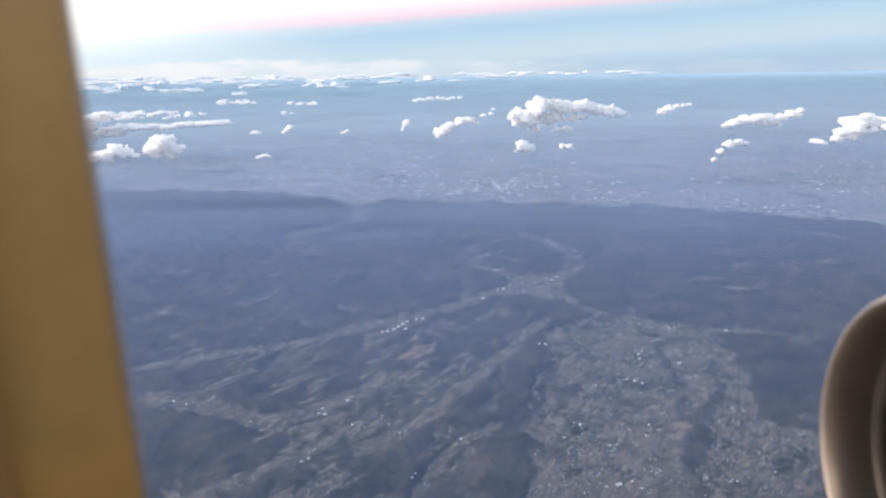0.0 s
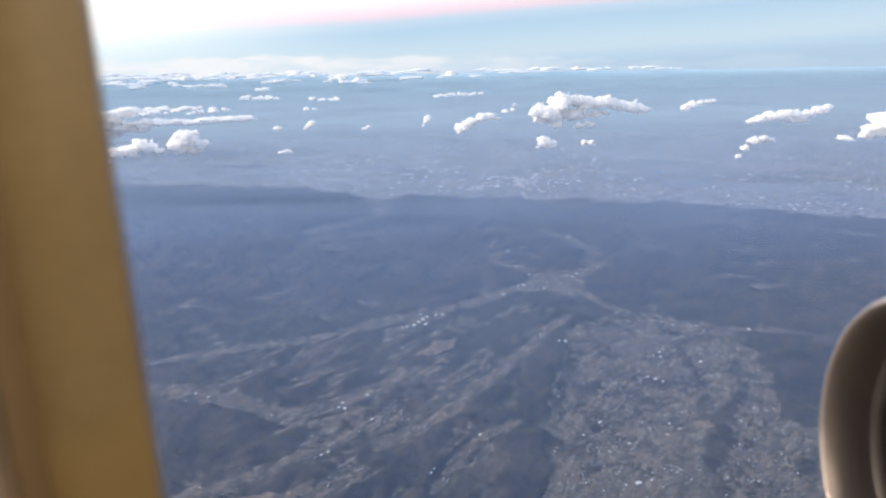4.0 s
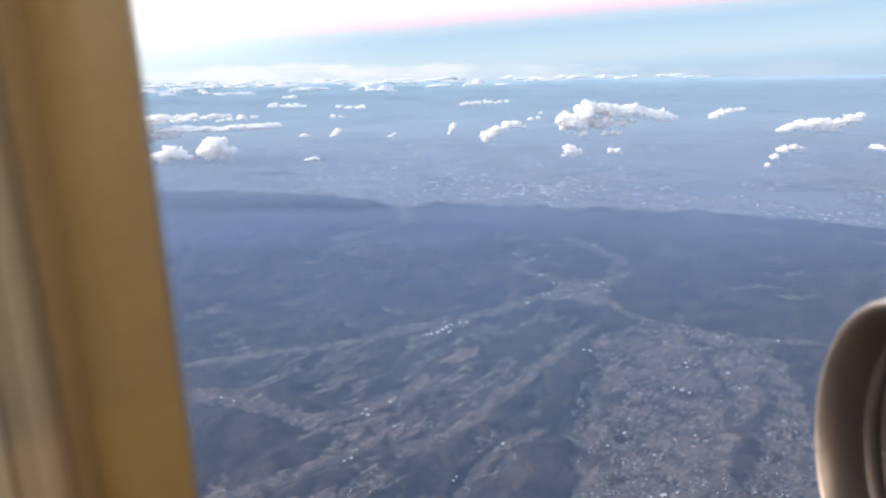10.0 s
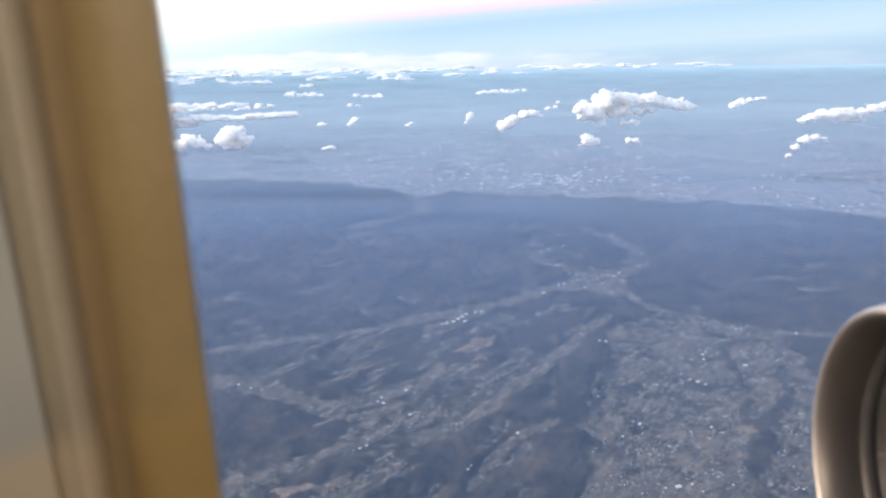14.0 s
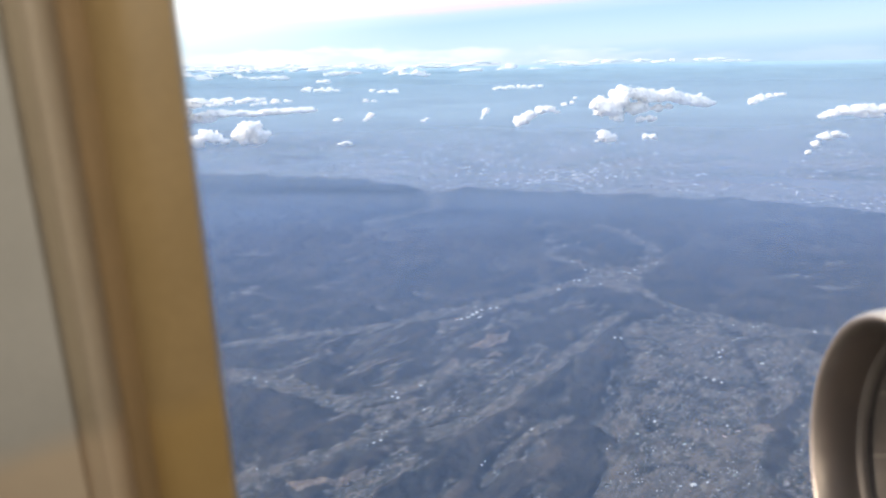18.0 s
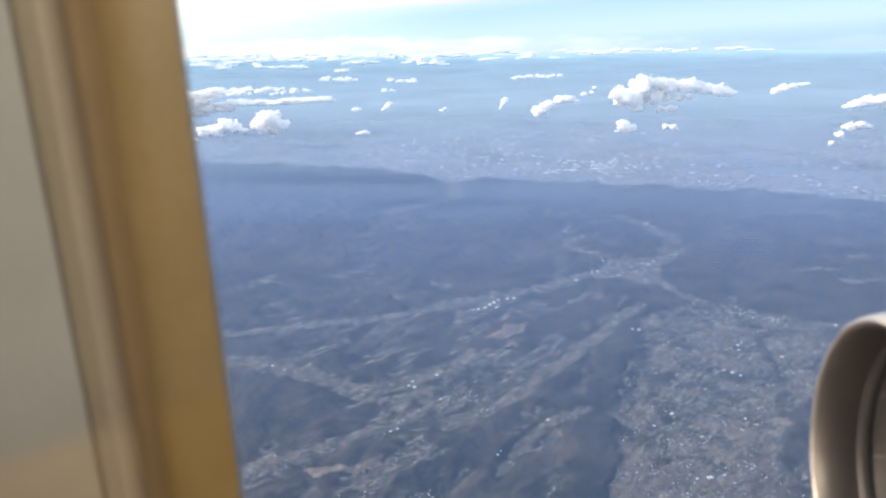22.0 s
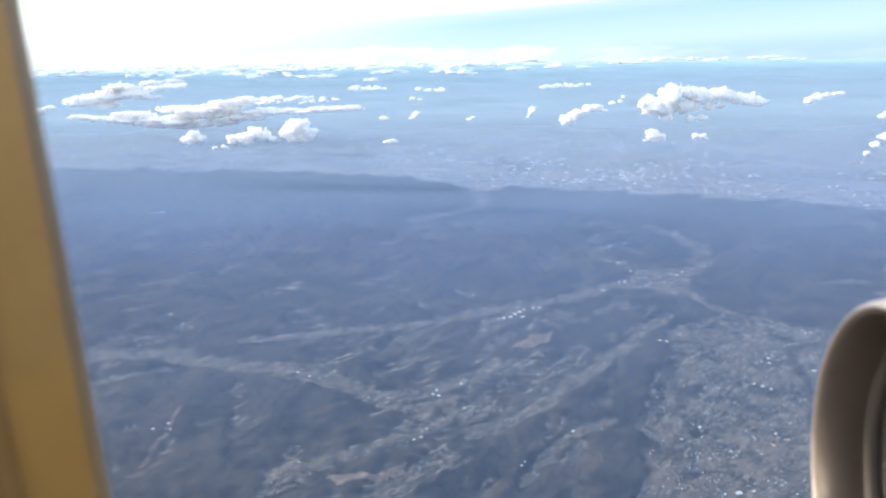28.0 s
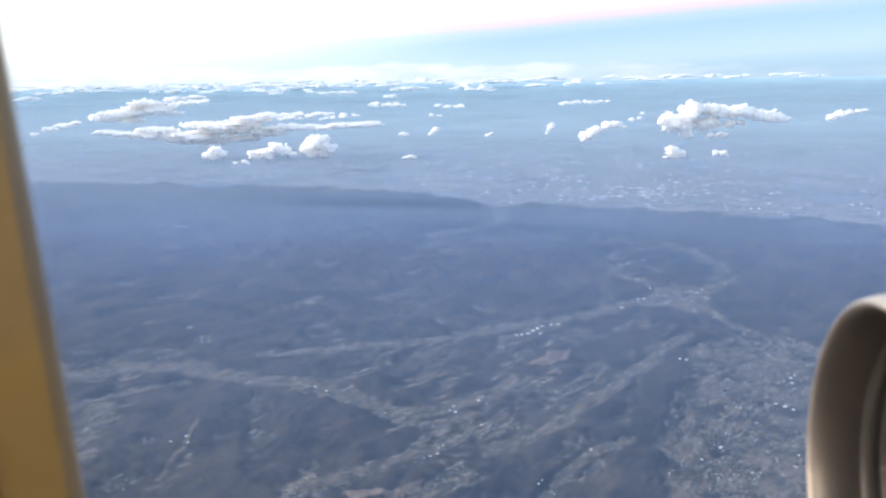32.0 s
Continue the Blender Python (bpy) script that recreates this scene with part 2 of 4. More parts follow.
def ground_material():
    """Woods, settled land and bare earth, told apart by the sheet's cover attribute."""
    m, nt, b = material("hills_and_valleys", 0.95)
    b.inputs["Specular IOR Level"].default_value = 0.1
    at = nt.nodes.new("ShaderNodeAttribute")
    at.attribute_name = "cover"
    s = nt.nodes.new("ShaderNodeSeparateColor")
    nt.links.new(at.outputs["Color"], s.inputs[0])
    cover_, bare_, plain_ = s.outputs
    co = nt.nodes.new("ShaderNodeTexCoord").outputs["Object"]
    # the same place, squeezed along the run of the ridges
    run = nt.nodes.new("ShaderNodeCombineXYZ")
    nt.links.new(calc(nt, "MULTIPLY", dotted(nt, co, (0.6, 0.8, 0)), 0.36), run.inputs[0])
    nt.links.new(dotted(nt, co, (0.8, -0.6, 0)), run.inputs[1])
    run = run.outputs[0]

    def grain(v, scale, detail=5.0, rough=0.6, warp=0.0):
        n = node(nt, "ShaderNodeTexNoise", Scale=scale, Detail=detail, Roughness=rough, Distortion=warp)
        nt.links.new(v, n.inputs["Vector"])
        return n.outputs[0]

    def lines(n, half):
        """Thin winding lines along one level of a noise."""
        return stepped(nt, calc(nt, "ABSOLUTE", calc(nt, "SUBTRACT", n, 0.5)), half, 0.0)

    canopy, crest, wide = grain(co, 0.30, 8.0, 0.72), grain(run, 0.15, 7.0, 0.62), grain(co, 0.016, 5.0)
    fine = grain(co, 1.1, 5.0, 0.65)
    wood = ramp(nt, canopy, [(0.32, (0.017, 0.023, 0.027)), (0.50, (0.036, 0.040, 0.042)), (0.68, (0.070, 0.064, 0.059))])
    rust = ramp(nt, canopy, [(0.34, (0.044, 0.036, 0.031)), (0.66, (0.135, 0.103, 0.080))])
    wood = mixed(nt, calc(nt, "MULTIPLY", stepped(nt, crest, 0.46, 0.66), 0.62), wood, rust)
    wood = mixed(nt, calc(nt, "MULTIPLY", stepped(nt, wide, 0.44, 0.62), 0.45), wood, (0.090, 0.080, 0.074))
    wood = mixed(nt, calc(nt, "MULTIPLY", stepped(nt, grain(co, 0.05, 6.0, 0.65), 0.52, 0.42), 0.65), wood, (0.012, 0.018, 0.022))
    wood = mixed(nt, calc(nt, "MULTIPLY", lines(grain(run, 0.07, 5.0, 0.55, 0.6), 0.012), 0.25), wood, (0.15, 0.122, 0.10))
    # settled land: small plots drawn out along the valleys, lanes and dark belts of trees
    vor = node(nt, "ShaderNodeTexVoronoi", Scale=0.85)
    warped = nt.nodes.new("ShaderNodeVectorMath")
    warped.operation = "MULTIPLY_ADD"
    wn = node(nt, "ShaderNodeTexNoise", Scale=0.22, Detail=3.0)
    nt.links.new(co, wn.inputs["Vector"])
    nt.links.new(wn.outputs["Color"], warped.inputs[0])
    warped.inputs[1].default_value = (3.0, 3.0, 0.0)
    nt.links.new(run, warped.inputs[2])
    nt.links.new(warped.outputs[0], vor.inputs["Vector"])
    lots = nt.nodes.new("ShaderNodeSeparateColor")
    nt.links.new(vor.outputs["Color"], lots.inputs[0])
    fields = ramp(nt, lots.outputs[0], [(0.0, (0.060, 0.066, 0.062)), (0.22, (0.145, 0.124, 0.104)), (0.42, (0.088, 0.094, 0.090)), (0.60, (0.190, 0.163, 0.138)), (0.78, (0.118, 0.118, 0.118)), (0.92, (0.255, 0.226, 0.198))], "CONSTANT")
    fields = mixed(nt, stepped(nt, fine, 0.38, 0.66), fields, mixed(nt, 0.5, fields, (0.065, 0.068, 0.066)))
    fields = mixed(nt, calc(nt, "MULTIPLY", stepped(nt, grain(co, 2.6, 2.0), 0.60, 0.68), 0.45), fields, (0.27, 0.255, 0.24))
    fields = mixed(nt, calc(nt, "MULTIPLY", lines(grain(co, 0.055, 4.0, 0.5, 0.4), 0.010), 0.55), fields, (0.25, 0.228, 0.205))
    fields = mixed(nt, calc(nt, "MULTIPLY", lines(grain(run, 0.10, 5.0, 0.6, 0.5), 0.026), 0.70), fields, (0.028, 0.034, 0.036))
    warm = mixed(nt, stepped(nt, canopy, 0.40, 0.60), (0.122, 0.104, 0.088), (0.222, 0.188, 0.160))
    fields = mixed(nt, calc(nt, "MULTIPLY", stepped(nt, cover_, 0.50, 0.95), 0.40), fields, warm)
    # the plain: towns, fields and copses too far off to tell apart
    plots, patch = grain(co, 0.20, 5.0, 0.70), grain(co, 0.018, 6.0, 0.6)
    flat = ramp(nt, plots, [(0.36, (0.12, 0.14, 0.145)), (0.48, (0.23, 0.235, 0.23)), (0.56, (0.33, 0.31, 0.295)), (0.66, (0.52, 0.49, 0.46))])
    flat = mixed(nt, calc(nt, "MULTIPLY", stepped(nt, patch, 0.46, 0.60), 0.45), flat, mixed(nt, plots, (0.30, 0.25, 0.235), (0.52, 0.45, 0.42)))
    flat = mixed(nt, calc(nt, "MULTIPLY", stepped(nt, patch, 0.44, 0.36), 0.50), flat, (0.13, 0.17, 0.17))
    fields = mixed(nt, plain_, fields, flat)
    earth = ramp(nt, calc(nt, "MULTIPLY_ADD", fine, 0.5, calc(nt, "MULTIPLY", canopy, 0.5)), [(0.40, (0.15, 0.115, 0.09)), (0.50, (0.27, 0.21, 0.165)), (0.60, (0.42, 0.33, 0.26))])
    ragged = calc(nt, "MULTIPLY_ADD", calc(nt, "SUBTRACT", canopy, 0.5), 1.3, calc(nt, "MULTIPLY", calc(nt, "SUBTRACT", crest, 0.5), 0.9))
    col = mixed(nt, stepped(nt, calc(nt, "ADD", ragged, cover_), 0.26, 0.56), wood, fields)
    col = mixed(nt, calc(nt, "MULTIPLY", stepped(nt, calc(nt, "MULTIPLY_ADD", ragged, 0.7, bare_), 0.30, 0.75), 0.62), col, earth)
    nt.links.new(col, b.inputs["Base Color"])
    bumped(nt, b, calc(nt, "MULTIPLY", calc(nt, "MULTIPLY_ADD", grain(co, 0.055, 6.0, 0.6), 3.2, calc(nt, "MULTIPLY_ADD", canopy, 0.8, crest)), calc(nt, "SUBTRACT", 1.0, plain_)), 0.8, 1.5)
    return m


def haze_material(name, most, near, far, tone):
    """Tinted sheet imitating distance haze: lit from above, thicker farther from the hills."""
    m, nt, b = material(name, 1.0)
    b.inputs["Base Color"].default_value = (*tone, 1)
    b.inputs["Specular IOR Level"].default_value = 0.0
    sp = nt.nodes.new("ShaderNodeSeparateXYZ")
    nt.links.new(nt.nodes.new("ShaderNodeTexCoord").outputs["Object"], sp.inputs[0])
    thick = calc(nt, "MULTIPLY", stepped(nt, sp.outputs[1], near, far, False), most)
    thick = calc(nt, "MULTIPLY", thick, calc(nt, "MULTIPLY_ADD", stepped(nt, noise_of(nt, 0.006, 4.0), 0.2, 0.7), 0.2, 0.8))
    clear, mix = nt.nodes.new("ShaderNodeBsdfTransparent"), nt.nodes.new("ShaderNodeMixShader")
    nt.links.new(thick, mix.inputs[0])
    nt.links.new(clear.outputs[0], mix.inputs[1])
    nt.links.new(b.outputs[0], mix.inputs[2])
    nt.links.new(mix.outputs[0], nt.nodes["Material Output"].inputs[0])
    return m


def houses_material(name, stops):
    m, nt, b = material(name, 0.7)
    r = nt.nodes.new("ShaderNodeNewGeometry").outputs["Random Per Island"]
    nt.links.new(ramp(nt, r, stops, "CONSTANT"), b.inputs["Base Color"])
    return m


ROOFS = houses_material("town_roofs", [(0.0, (0.08, 0.08, 0.088)), (0.30, (0.16, 0.152, 0.15)), (0.58, (0.24, 0.228, 0.22)), (0.82, (0.36, 0.35, 0.34)), (0.965, (0.60, 0.60, 0.60)), (0.985, (0.40, 0.22, 0.16))])
BRIGHT_ROOFS = houses_material("pale_roofs", [(0.0, (0.24, 0.23, 0.225)), (0.35, (0.38, 0.37, 0.36)), (0.65, (0.48, 0.48, 0.48)), (0.90, (0.70, 0.70, 0.70)), (0.96, (0.42, 0.50, 0.45))])
PLAIN_ROOFS = houses_material("plain_roofs", [(0.0, (0.22, 0.215, 0.21)), (0.4, (0.36, 0.345, 0.335)), (0.70, (0.55, 0.53, 0.51)), (0.88, (0.82, 0.81, 0.80))])
WHITE_WALL = plain("white_render", (0.56, 0.56, 0.55), (0.66, 0.66, 0.65), 2.0, 0.7)
WHITE_ROOF = plain("pale_metal_roof", (0.56, 0.57, 0.58), (0.72, 0.73, 0.74), 3.0, 0.5)
RED_ROOF = plain("rust_red_roof", (0.42, 0.20, 0.15), (0.52, 0.27, 0.2), 3.0, 0.6)
GREEN_ROOF = plain("grey_green_roof", (0.40, 0.48, 0.42), (0.48, 0.56, 0.5), 3.0, 0.6)


# ---- helpers of this scene ----
def link_mesh(name, verts, faces, mat, parent=None, label="", smooth=False):
    me = bpy.data.meshes.new(name)
    me.from_pydata(verts, [], faces)
    me.materials.append(mat)
    if smooth:
        me.polygons.foreach_set("use_smooth", [True] * len(me.polygons))
    ob = new(name, me)
    ob.parent = parent
    return tagged(ob, label)


def part(name, bm, mat, parent=None, label="", smooth=False):
    me = bpy.data.meshes.new(name)
    bmesh.ops.recalc_face_normals(bm, faces=bm.faces)
    bm.to_mesh(me)
    bm.free()
    me.materials.append(mat)
    if smooth:
        me.polygons.foreach_set("use_smooth", [True] * len(me.polygons))
    ob = new(name, me)
    ob.parent = parent
    return tagged(ob, label)


def block(x0, x1, y0, y1, z0, z1, bevel=0.0, seg=2):
    bm = bmesh.new()
    bmesh.ops.create_cube(bm, size=1, matrix=Matrix.Translation(((x0 + x1) / 2, (y0 + y1) / 2, (z0 + z1) / 2)) @ Matrix.Diagonal((x1 - x0, y1 - y0, z1 - z0, 1)))
    if bevel:
        bmesh.ops.bevel(bm, geom=bm.edges[:], offset=bevel, segments=seg, profile=0.5, affect="EDGES")
    return bm


LATTICE = np.random.default_rng(7).random((256, 256))


def value_noise(x, y):
    xi, yi = np.floor(x).astype(int), np.floor(y).astype(int)
    u, v = x - xi, y - yi
    u, v = u * u * (3 - 2 * u), v * v * (3 - 2 * v)
    g = lambda i, j: LATTICE[(xi + i) % 256, (yi + j) % 256]
    return (g(0, 0) * (1 - u) + g(1, 0) * u) * (1 - v) + (g(0, 1) * (1 - u) + g(1, 1) * u) * v


def fbm(x, y, octaves=5, gain=0.5):
    total, amp, norm = 0.0, 1.0, 0.0
    for k in range(octaves):
        total = total + amp * value_noise(x * 2 ** k + 17.3 * k, y * 2 ** k + 9.1 * k)
        norm += amp
        amp *= gain
    return total / norm


def along(x, y, line, width):
    """1 on a line of the plan, falling to 0 at about its half width."""
    best = np.full(x.shape, 1e9)
    for (x0, y0), (x1, y1) in zip(line[:-1], line[1:]):
        dx, dy = x1 - x0, y1 - y0
        s = np.clip(((x - x0) * dx + (y - y0) * dy) / (dx * dx + dy * dy), 0, 1)
        best = np.minimum(best, np.hypot(x - x0 - s * dx, y - y0 - s * dy))
    return np.clip(1.5 - best / width, 0, 1)


def inside(x, y, poly):
    hit = np.zeros(x.shape, bool)
    for (x0, y0), (x1, y1) in zip(poly, poly[1:] + poly[:1]):
        if y0 != y1:
            hit ^= ((y0 > y) != (y1 > y)) & (x < (x1 - x0) * (y - y0) / (y1 - y0) + x0)
    return hit


# ---- the plan of the land, metres ----
VALLEYS, WOODS, CLEARED = [], [], []


def valley(half_width, built_up, *line):
    VALLEYS.append((line, half_width, built_up))


def belt(half_width, *line):
    WOODS.append((line, half_width))


def clearing(*outline):
    CLEARED.append(list(outline))


# the western valley, its side arm and the town at its lower end
valley(5.2, 0.92, (-178, 224), (-165, 232), (-148, 241), (-128, 245), (-114, 239), (-96, 234), (-81, 233), (-65, 227), (-54, 221))
valley(4.2, 0.85, (-54, 221), (-45, 215), (-35, 211), (-26, 214), (-19, 219), (-12, 225), (-5, 232), (3, 240))
valley(2.2, 0.70, (-44, 210), (-29, 204), (-18, 208), (-9, 216))
valley(2.8, 0.78, (-165, 192), (-154, 200), (-147, 213), (-135, 222), (-119, 229))
valley(7.0, 0.70, (-140, 206), (-134, 190), (-130, 176))
# the long valley at the foot of the great woods
valley(3.8, 0.78, (-100, 256), (-85, 261), (-68, 266), (-50, 271), (-35, 277), (-14, 286))
valley(5.0, 0.92, (-14, 286), (-4, 293), (13, 301), (35, 313), (51, 325), (62, 335))
valley(4.0, 0.62, (1, 284), (10, 292), (19, 298))
# beyond the hill town
valley(6.2, 0.66, (102, 358), (112, 379), (114, 398), (110, 421), (100, 436), (94, 452))
valley(4.0, 0.72, (73, 353), (63, 371), (52, 379), (59, 398), (72, 405))
valley(3.2, 0.85, (88, 322), (93, 306), (100, 294), (110, 286), (119, 278), (132, 271), (160, 262))
# the arm of the plain that reaches into the hills
valley(8.0, 0.85, (-18, 590), (-12, 555), (-10, 520), (-22, 501), (-42, 484), (-56, 471))
valley(4.0, 0.70, (179, 456), (224, 460), (257, 450), (296, 408))
# diagonal valleys between the ridges
valley(2.9, 0.88, (72, 289), (54, 264), (43, 247), (33, 233), (23, 220), (13, 206), (3, 195), (-7, 189))
valley(2.6, 0.84, (-2, 212), (-10, 200), (-17, 195), (-24, 189), (-33, 183), (-42, 178), (-50, 172), (-60, 166))
valley(1.9, 0.84, (36, 199), (28, 195), (24, 192), (17, 183), (13, 178), (10, 172), (7, 162))
# lone settled spots
valley(5.0, 0.62, (14, 454), (20, 457))
valley(4.0, 0.56, (-116, 462), (-108, 466))
valley(4.0, 0.56, (62, 459), (72, 462))
valley(3.0, 0.58, (124, 472), (134, 474))
valley(3.2, 0.66, (149, 335), (165, 339), (178, 337))
valley(4.0, 0.64, (174, 320), (190, 322))
valley(3.6, 0.60, (195, 359), (206, 362))
CITY = [(73, 280), (98, 287), (118, 278), (143, 266), (128, 217), (118, 195), (130, 182), (141, 167), (144, 120), (28, 120), (33, 152), (38, 167), (45, 182), (44, 200), (49, 215), (61, 237)]
TOWN = [(58, 335), (71, 353), (89, 361), (109, 369), (101, 349), (92, 330), (86, 316), (70, 318)]
HEM = [(-900, 740), (-636, 720), (-480, 706), (-361, 695), (-254, 679), (-185, 666), (-123, 655), (-79, 636), (-52, 613), (-30, 585), (-12, 572), (17, 592), (63, 575), (93, 561), (128, 553), (165, 542), (208, 530), (250, 510), (280, 488), (306, 467), (343, 440), (600, 360)]
clearing((5.0, 252), (8, 258), (12, 259), (13, 265), (18, 264), (23, 269), (20, 261), (21, 257), (15, 256), (13, 252.5))
clearing((11.4, 247.3), (17.6, 250.3), (18.2, 246.1), (13.0, 244.2))
clearing((-44.5, 164.8), (-35.7, 166.2), (-30.7, 167.7), (-23.5, 172.4), (-24.5, 167.6), (-33.7, 163.1), (-42.2, 161.0))
clearing((89.5, 194), (94, 194), (95, 190), (91, 188.5), (89, 190.5))
clearing((-2, 242), (0, 245), (2, 243), (1, 240))
TRACKS = [[(-101, 199), (-99, 177), (-98, 166)], [(-62, 249.5), (-57, 252.5), (-52, 252.4), (-43, 249), (-38, 250)], [(-34, 233), (-29.5, 237), (-25, 243)]]
belt(1.6, (71, 241), (76, 231), (61, 217), (55, 207))
belt(1.3, (47, 169), (55, 174), (61, 173), (65, 169))
belt(2.6, (114, 256), (107, 236), (103, 218), (98, 204))
belt(2.4, (97, 199), (97, 188), (88, 174), (82, 158), (76, 140))
belt(2.6, (119, 221), (107, 203), (99, 191), (91, 176))
belt(1.8, (80, 278), (71, 257), (64, 237), (54, 219), (49, 205))


def hem(x):
    """Where the hills end and the plain begins."""
    px, py = zip(*HEM)
    return np.interp(x, px, py)


def grainwise(x, y):
    """Plan coordinates along and across the run of the ridges."""
    return 0.6 * x + 0.8 * y, 0.8 * x - 0.6 * y


def settled(x, y):
    far = np.clip(y / 220, 0.8, 2.6)
    wob = 6.0 * (fbm(x / 14 + 3, y / 14, 4) - 0.5) * far
    wob2 = 6.0 * (fbm(x / 14 + 43, y / 14 + 8, 4) - 0.5) * far
    tear = 4.0 * (fbm(x / 3.2 + 13, y / 3.2, 4, 0.65) - 0.5) * far
    wx, wy = x + 0.5 * wob + 0.9 * tear, y + 0.55 * wob2 + 1.4 * tear
    s = np.zeros(x.shape)
    for line, width, much in VALLEYS:
        s = np.maximum(s, much * along(wx, wy, line, width))
    s *= np.clip(0.12 + 1.45 * fbm(x / 4.5 + 51, y / 4.5, 5, 0.65), 0.3, 1.1)
    town = fbm(x / 10 + 70, y / 10, 5, 0.6)
    for poly, much in ((CITY, 0.66), (TOWN, 0.80)):
        s = np.maximum(s, (much + 1.5 * (town - 0.5)) * inside(x + 1.8 * wob + 2.0 * tear, y + 2.2 * wob2 + 2.4 * tear, poly))
    for line, width in WOODS:
        s *= 1 - 0.55 * along(x + 1.4 * wob + 0.9 * tear, y + 1.6 * wob2 + tear, line, width)
    plain_in = np.clip((y + 3.5 * wob2 + 2.5 * tear - hem(x)) / 12 + 0.5, 0, 1)
    s = np.maximum(s, plain_in * (0.66 + 0.5 * (fbm(x / 40, y / 60, 5) - 0.5)))
    # copses and low wooded rises out on the plain
    rise = along(x + 5 * wob, y + 3 * wob2, [(-420, 800), (-350, 806), (-289, 815), (-224, 818), (-166, 792), (-140, 772)], 10.0)
    for line in ([(146, 627), (182, 625)], [(205, 497), (262, 487), (300, 470)]):
        rise = np.maximum(rise, along(x + 2 * wob, y + 2 * wob2, line, 3.5))
    s *= 1 - 0.30 * rise
    s -= 0.16 * plain_in * np.clip((fbm(x / 90 + 40, y / 110 + 7, 6, 0.6) - 0.58) * 9, 0, 1)
    # half-open country between the western valleys, its clearings drawn out along the ridges
    a, c = grainwise(x, y)
    open_ = inside(x + 3 * wob, y + 3 * wob2, [(-95, 262), (10, 288), (64, 305), (70, 285), (46, 245), (30, 190), (20, 140), (-70, 140), (-40, 200), (-75, 238)])
    s = np.maximum(s, open_ * np.clip(fbm(a / 16 + 5, c / 5, 5, 0.6) * 2.2 - 0.86, 0, 0.50))
    # scattered clearings in the woods
    s = np.maximum(s, np.clip(fbm(x / 11 + 90, y / 15, 5, 0.6) * 2.6 - 1.36, 0, 0.46))
    return np.clip(s, 0, 1)


def bare(x, y):
    wob = 3.0 * (fbm(x / 4, y / 4 + 11, 4) - 0.5)
    wob2 = 3.0 * (fbm(x / 4 + 31, y / 4 + 2, 4) - 0.5)
    s = np.zeros(x.shape)
    for poly in CLEARED:
        s = np.maximum(s, 1.0 * inside(x + wob, y + wob2, poly))
    for line in TRACKS:
        s = np.maximum(s, 0.55 * along(x + 0.7 * wob, y + 0.7 * wob2, line, 1.1))
    return s


def relief(x, y, cover):
    a, c = grainwise(x, y)
    hills = fbm(x / 46 + 2, y / 46 + 5, 6, 0.55)
    ridges = 1 - np.abs(2 * fbm(a / 42 + 60, c / 17, 5, 0.55) - 1)
    gullies = 1 - np.abs(2 * fbm(x / 19 + 20, y / 23, 4, 0.6) - 1)
    h = 8.5 * hills * hills + 3.6 * ridges ** 2 + 2.2 * gullies ** 2 - 2.6
    h = 0.5 * h * np.clip(y / 330, 0.8, 1.25)
    wild = np.clip((hem(x) - y) / 160, 0.12, 1)
    low = np.clip(1 - 2.4 * cover, 0.04, 1)
    return np.maximum(h, 0) * wild * low


# ---- ground: one sheet out to the horizon ----
ROWS_N, COLS_N = 680, 780
depth = np.concatenate([np.linspace(-2500, 60, 16), np.geomspace(120, 4980, ROWS_N)])
s = np.linspace(-1, 1, COLS_N)
gx = s[None, :] * 0.92 * np.maximum(depth, 160)[:, None] + (s ** 7)[None, :] * 1500
gy = np.repeat(depth[:, None], COLS_N, 1)
cover = settled(gx, gy)
# a softened copy of the cover keeps valley sides sloping
soft = cover.copy()
for _ in range(6):
    soft[1:-1, 1:-1] = (soft[1:-1, 1:-1] * 2 + soft[:-2, 1:-1] + soft[2:, 1:-1] + soft[1:-1, :-2] + soft[1:-1, 2:]) / 6
gz = relief(gx, gy, soft)
idx = np.arange(gx.size).reshape(gx.shape)
quads = np.stack([idx[:-1, :-1], idx[:-1, 1:], idx[1:, 1:], idx[1:, :-1]], -1).reshape(-1, 4)
me = bpy.data.meshes.new("ground")
me.vertices.add(gx.size)
me.vertices.foreach_set("co", np.stack([gx, gy, gz], -1).reshape(-1))
me.loops.add(quads.size)
me.loops.foreach_set("vertex_index", quads.reshape(-1))
me.polygons.add(len(quads))
me.polygons.foreach_set("loop_start", np.arange(0, quads.size, 4))
me.update(calc_edges=True)
me.polygons.foreach_set("use_smooth", [True] * len(me.polygons))
layer = me.attributes.new("cover", "FLOAT_COLOR", "POINT")
layer.data.foreach_set("color", np.stack([0.7 * cover + 0.3 * soft, bare(gx, gy), np.clip((gy - hem(gx)) / 16 + 0.5, 0, 1), np.ones_like(soft)], -1).astype(np.float32).reshape(-1))
me.materials.append(ground_material())
ground = tagged(new("ground", me), "wooded dark hills with pale valleys and a wide hazy plain", "ground", kind="structure")


def ground_at(x, y):
    x, y = np.asarray(x, float), np.asarray(y, float)
    r = np.interp(y, depth, np.arange(len(depth)))
    r0 = np.clip(r.astype(int), 0, len(depth) - 2)
    out = np.zeros(x.shape)
    for i in np.ndindex(x.shape):
        a, fr = r0[i], r[i] - r0[i]
        out[i] = (1 - fr) * np.interp(x[i], gx[a], gz[a]) + fr * np.interp(x[i], gx[a + 1], gz[a + 1])
    return out


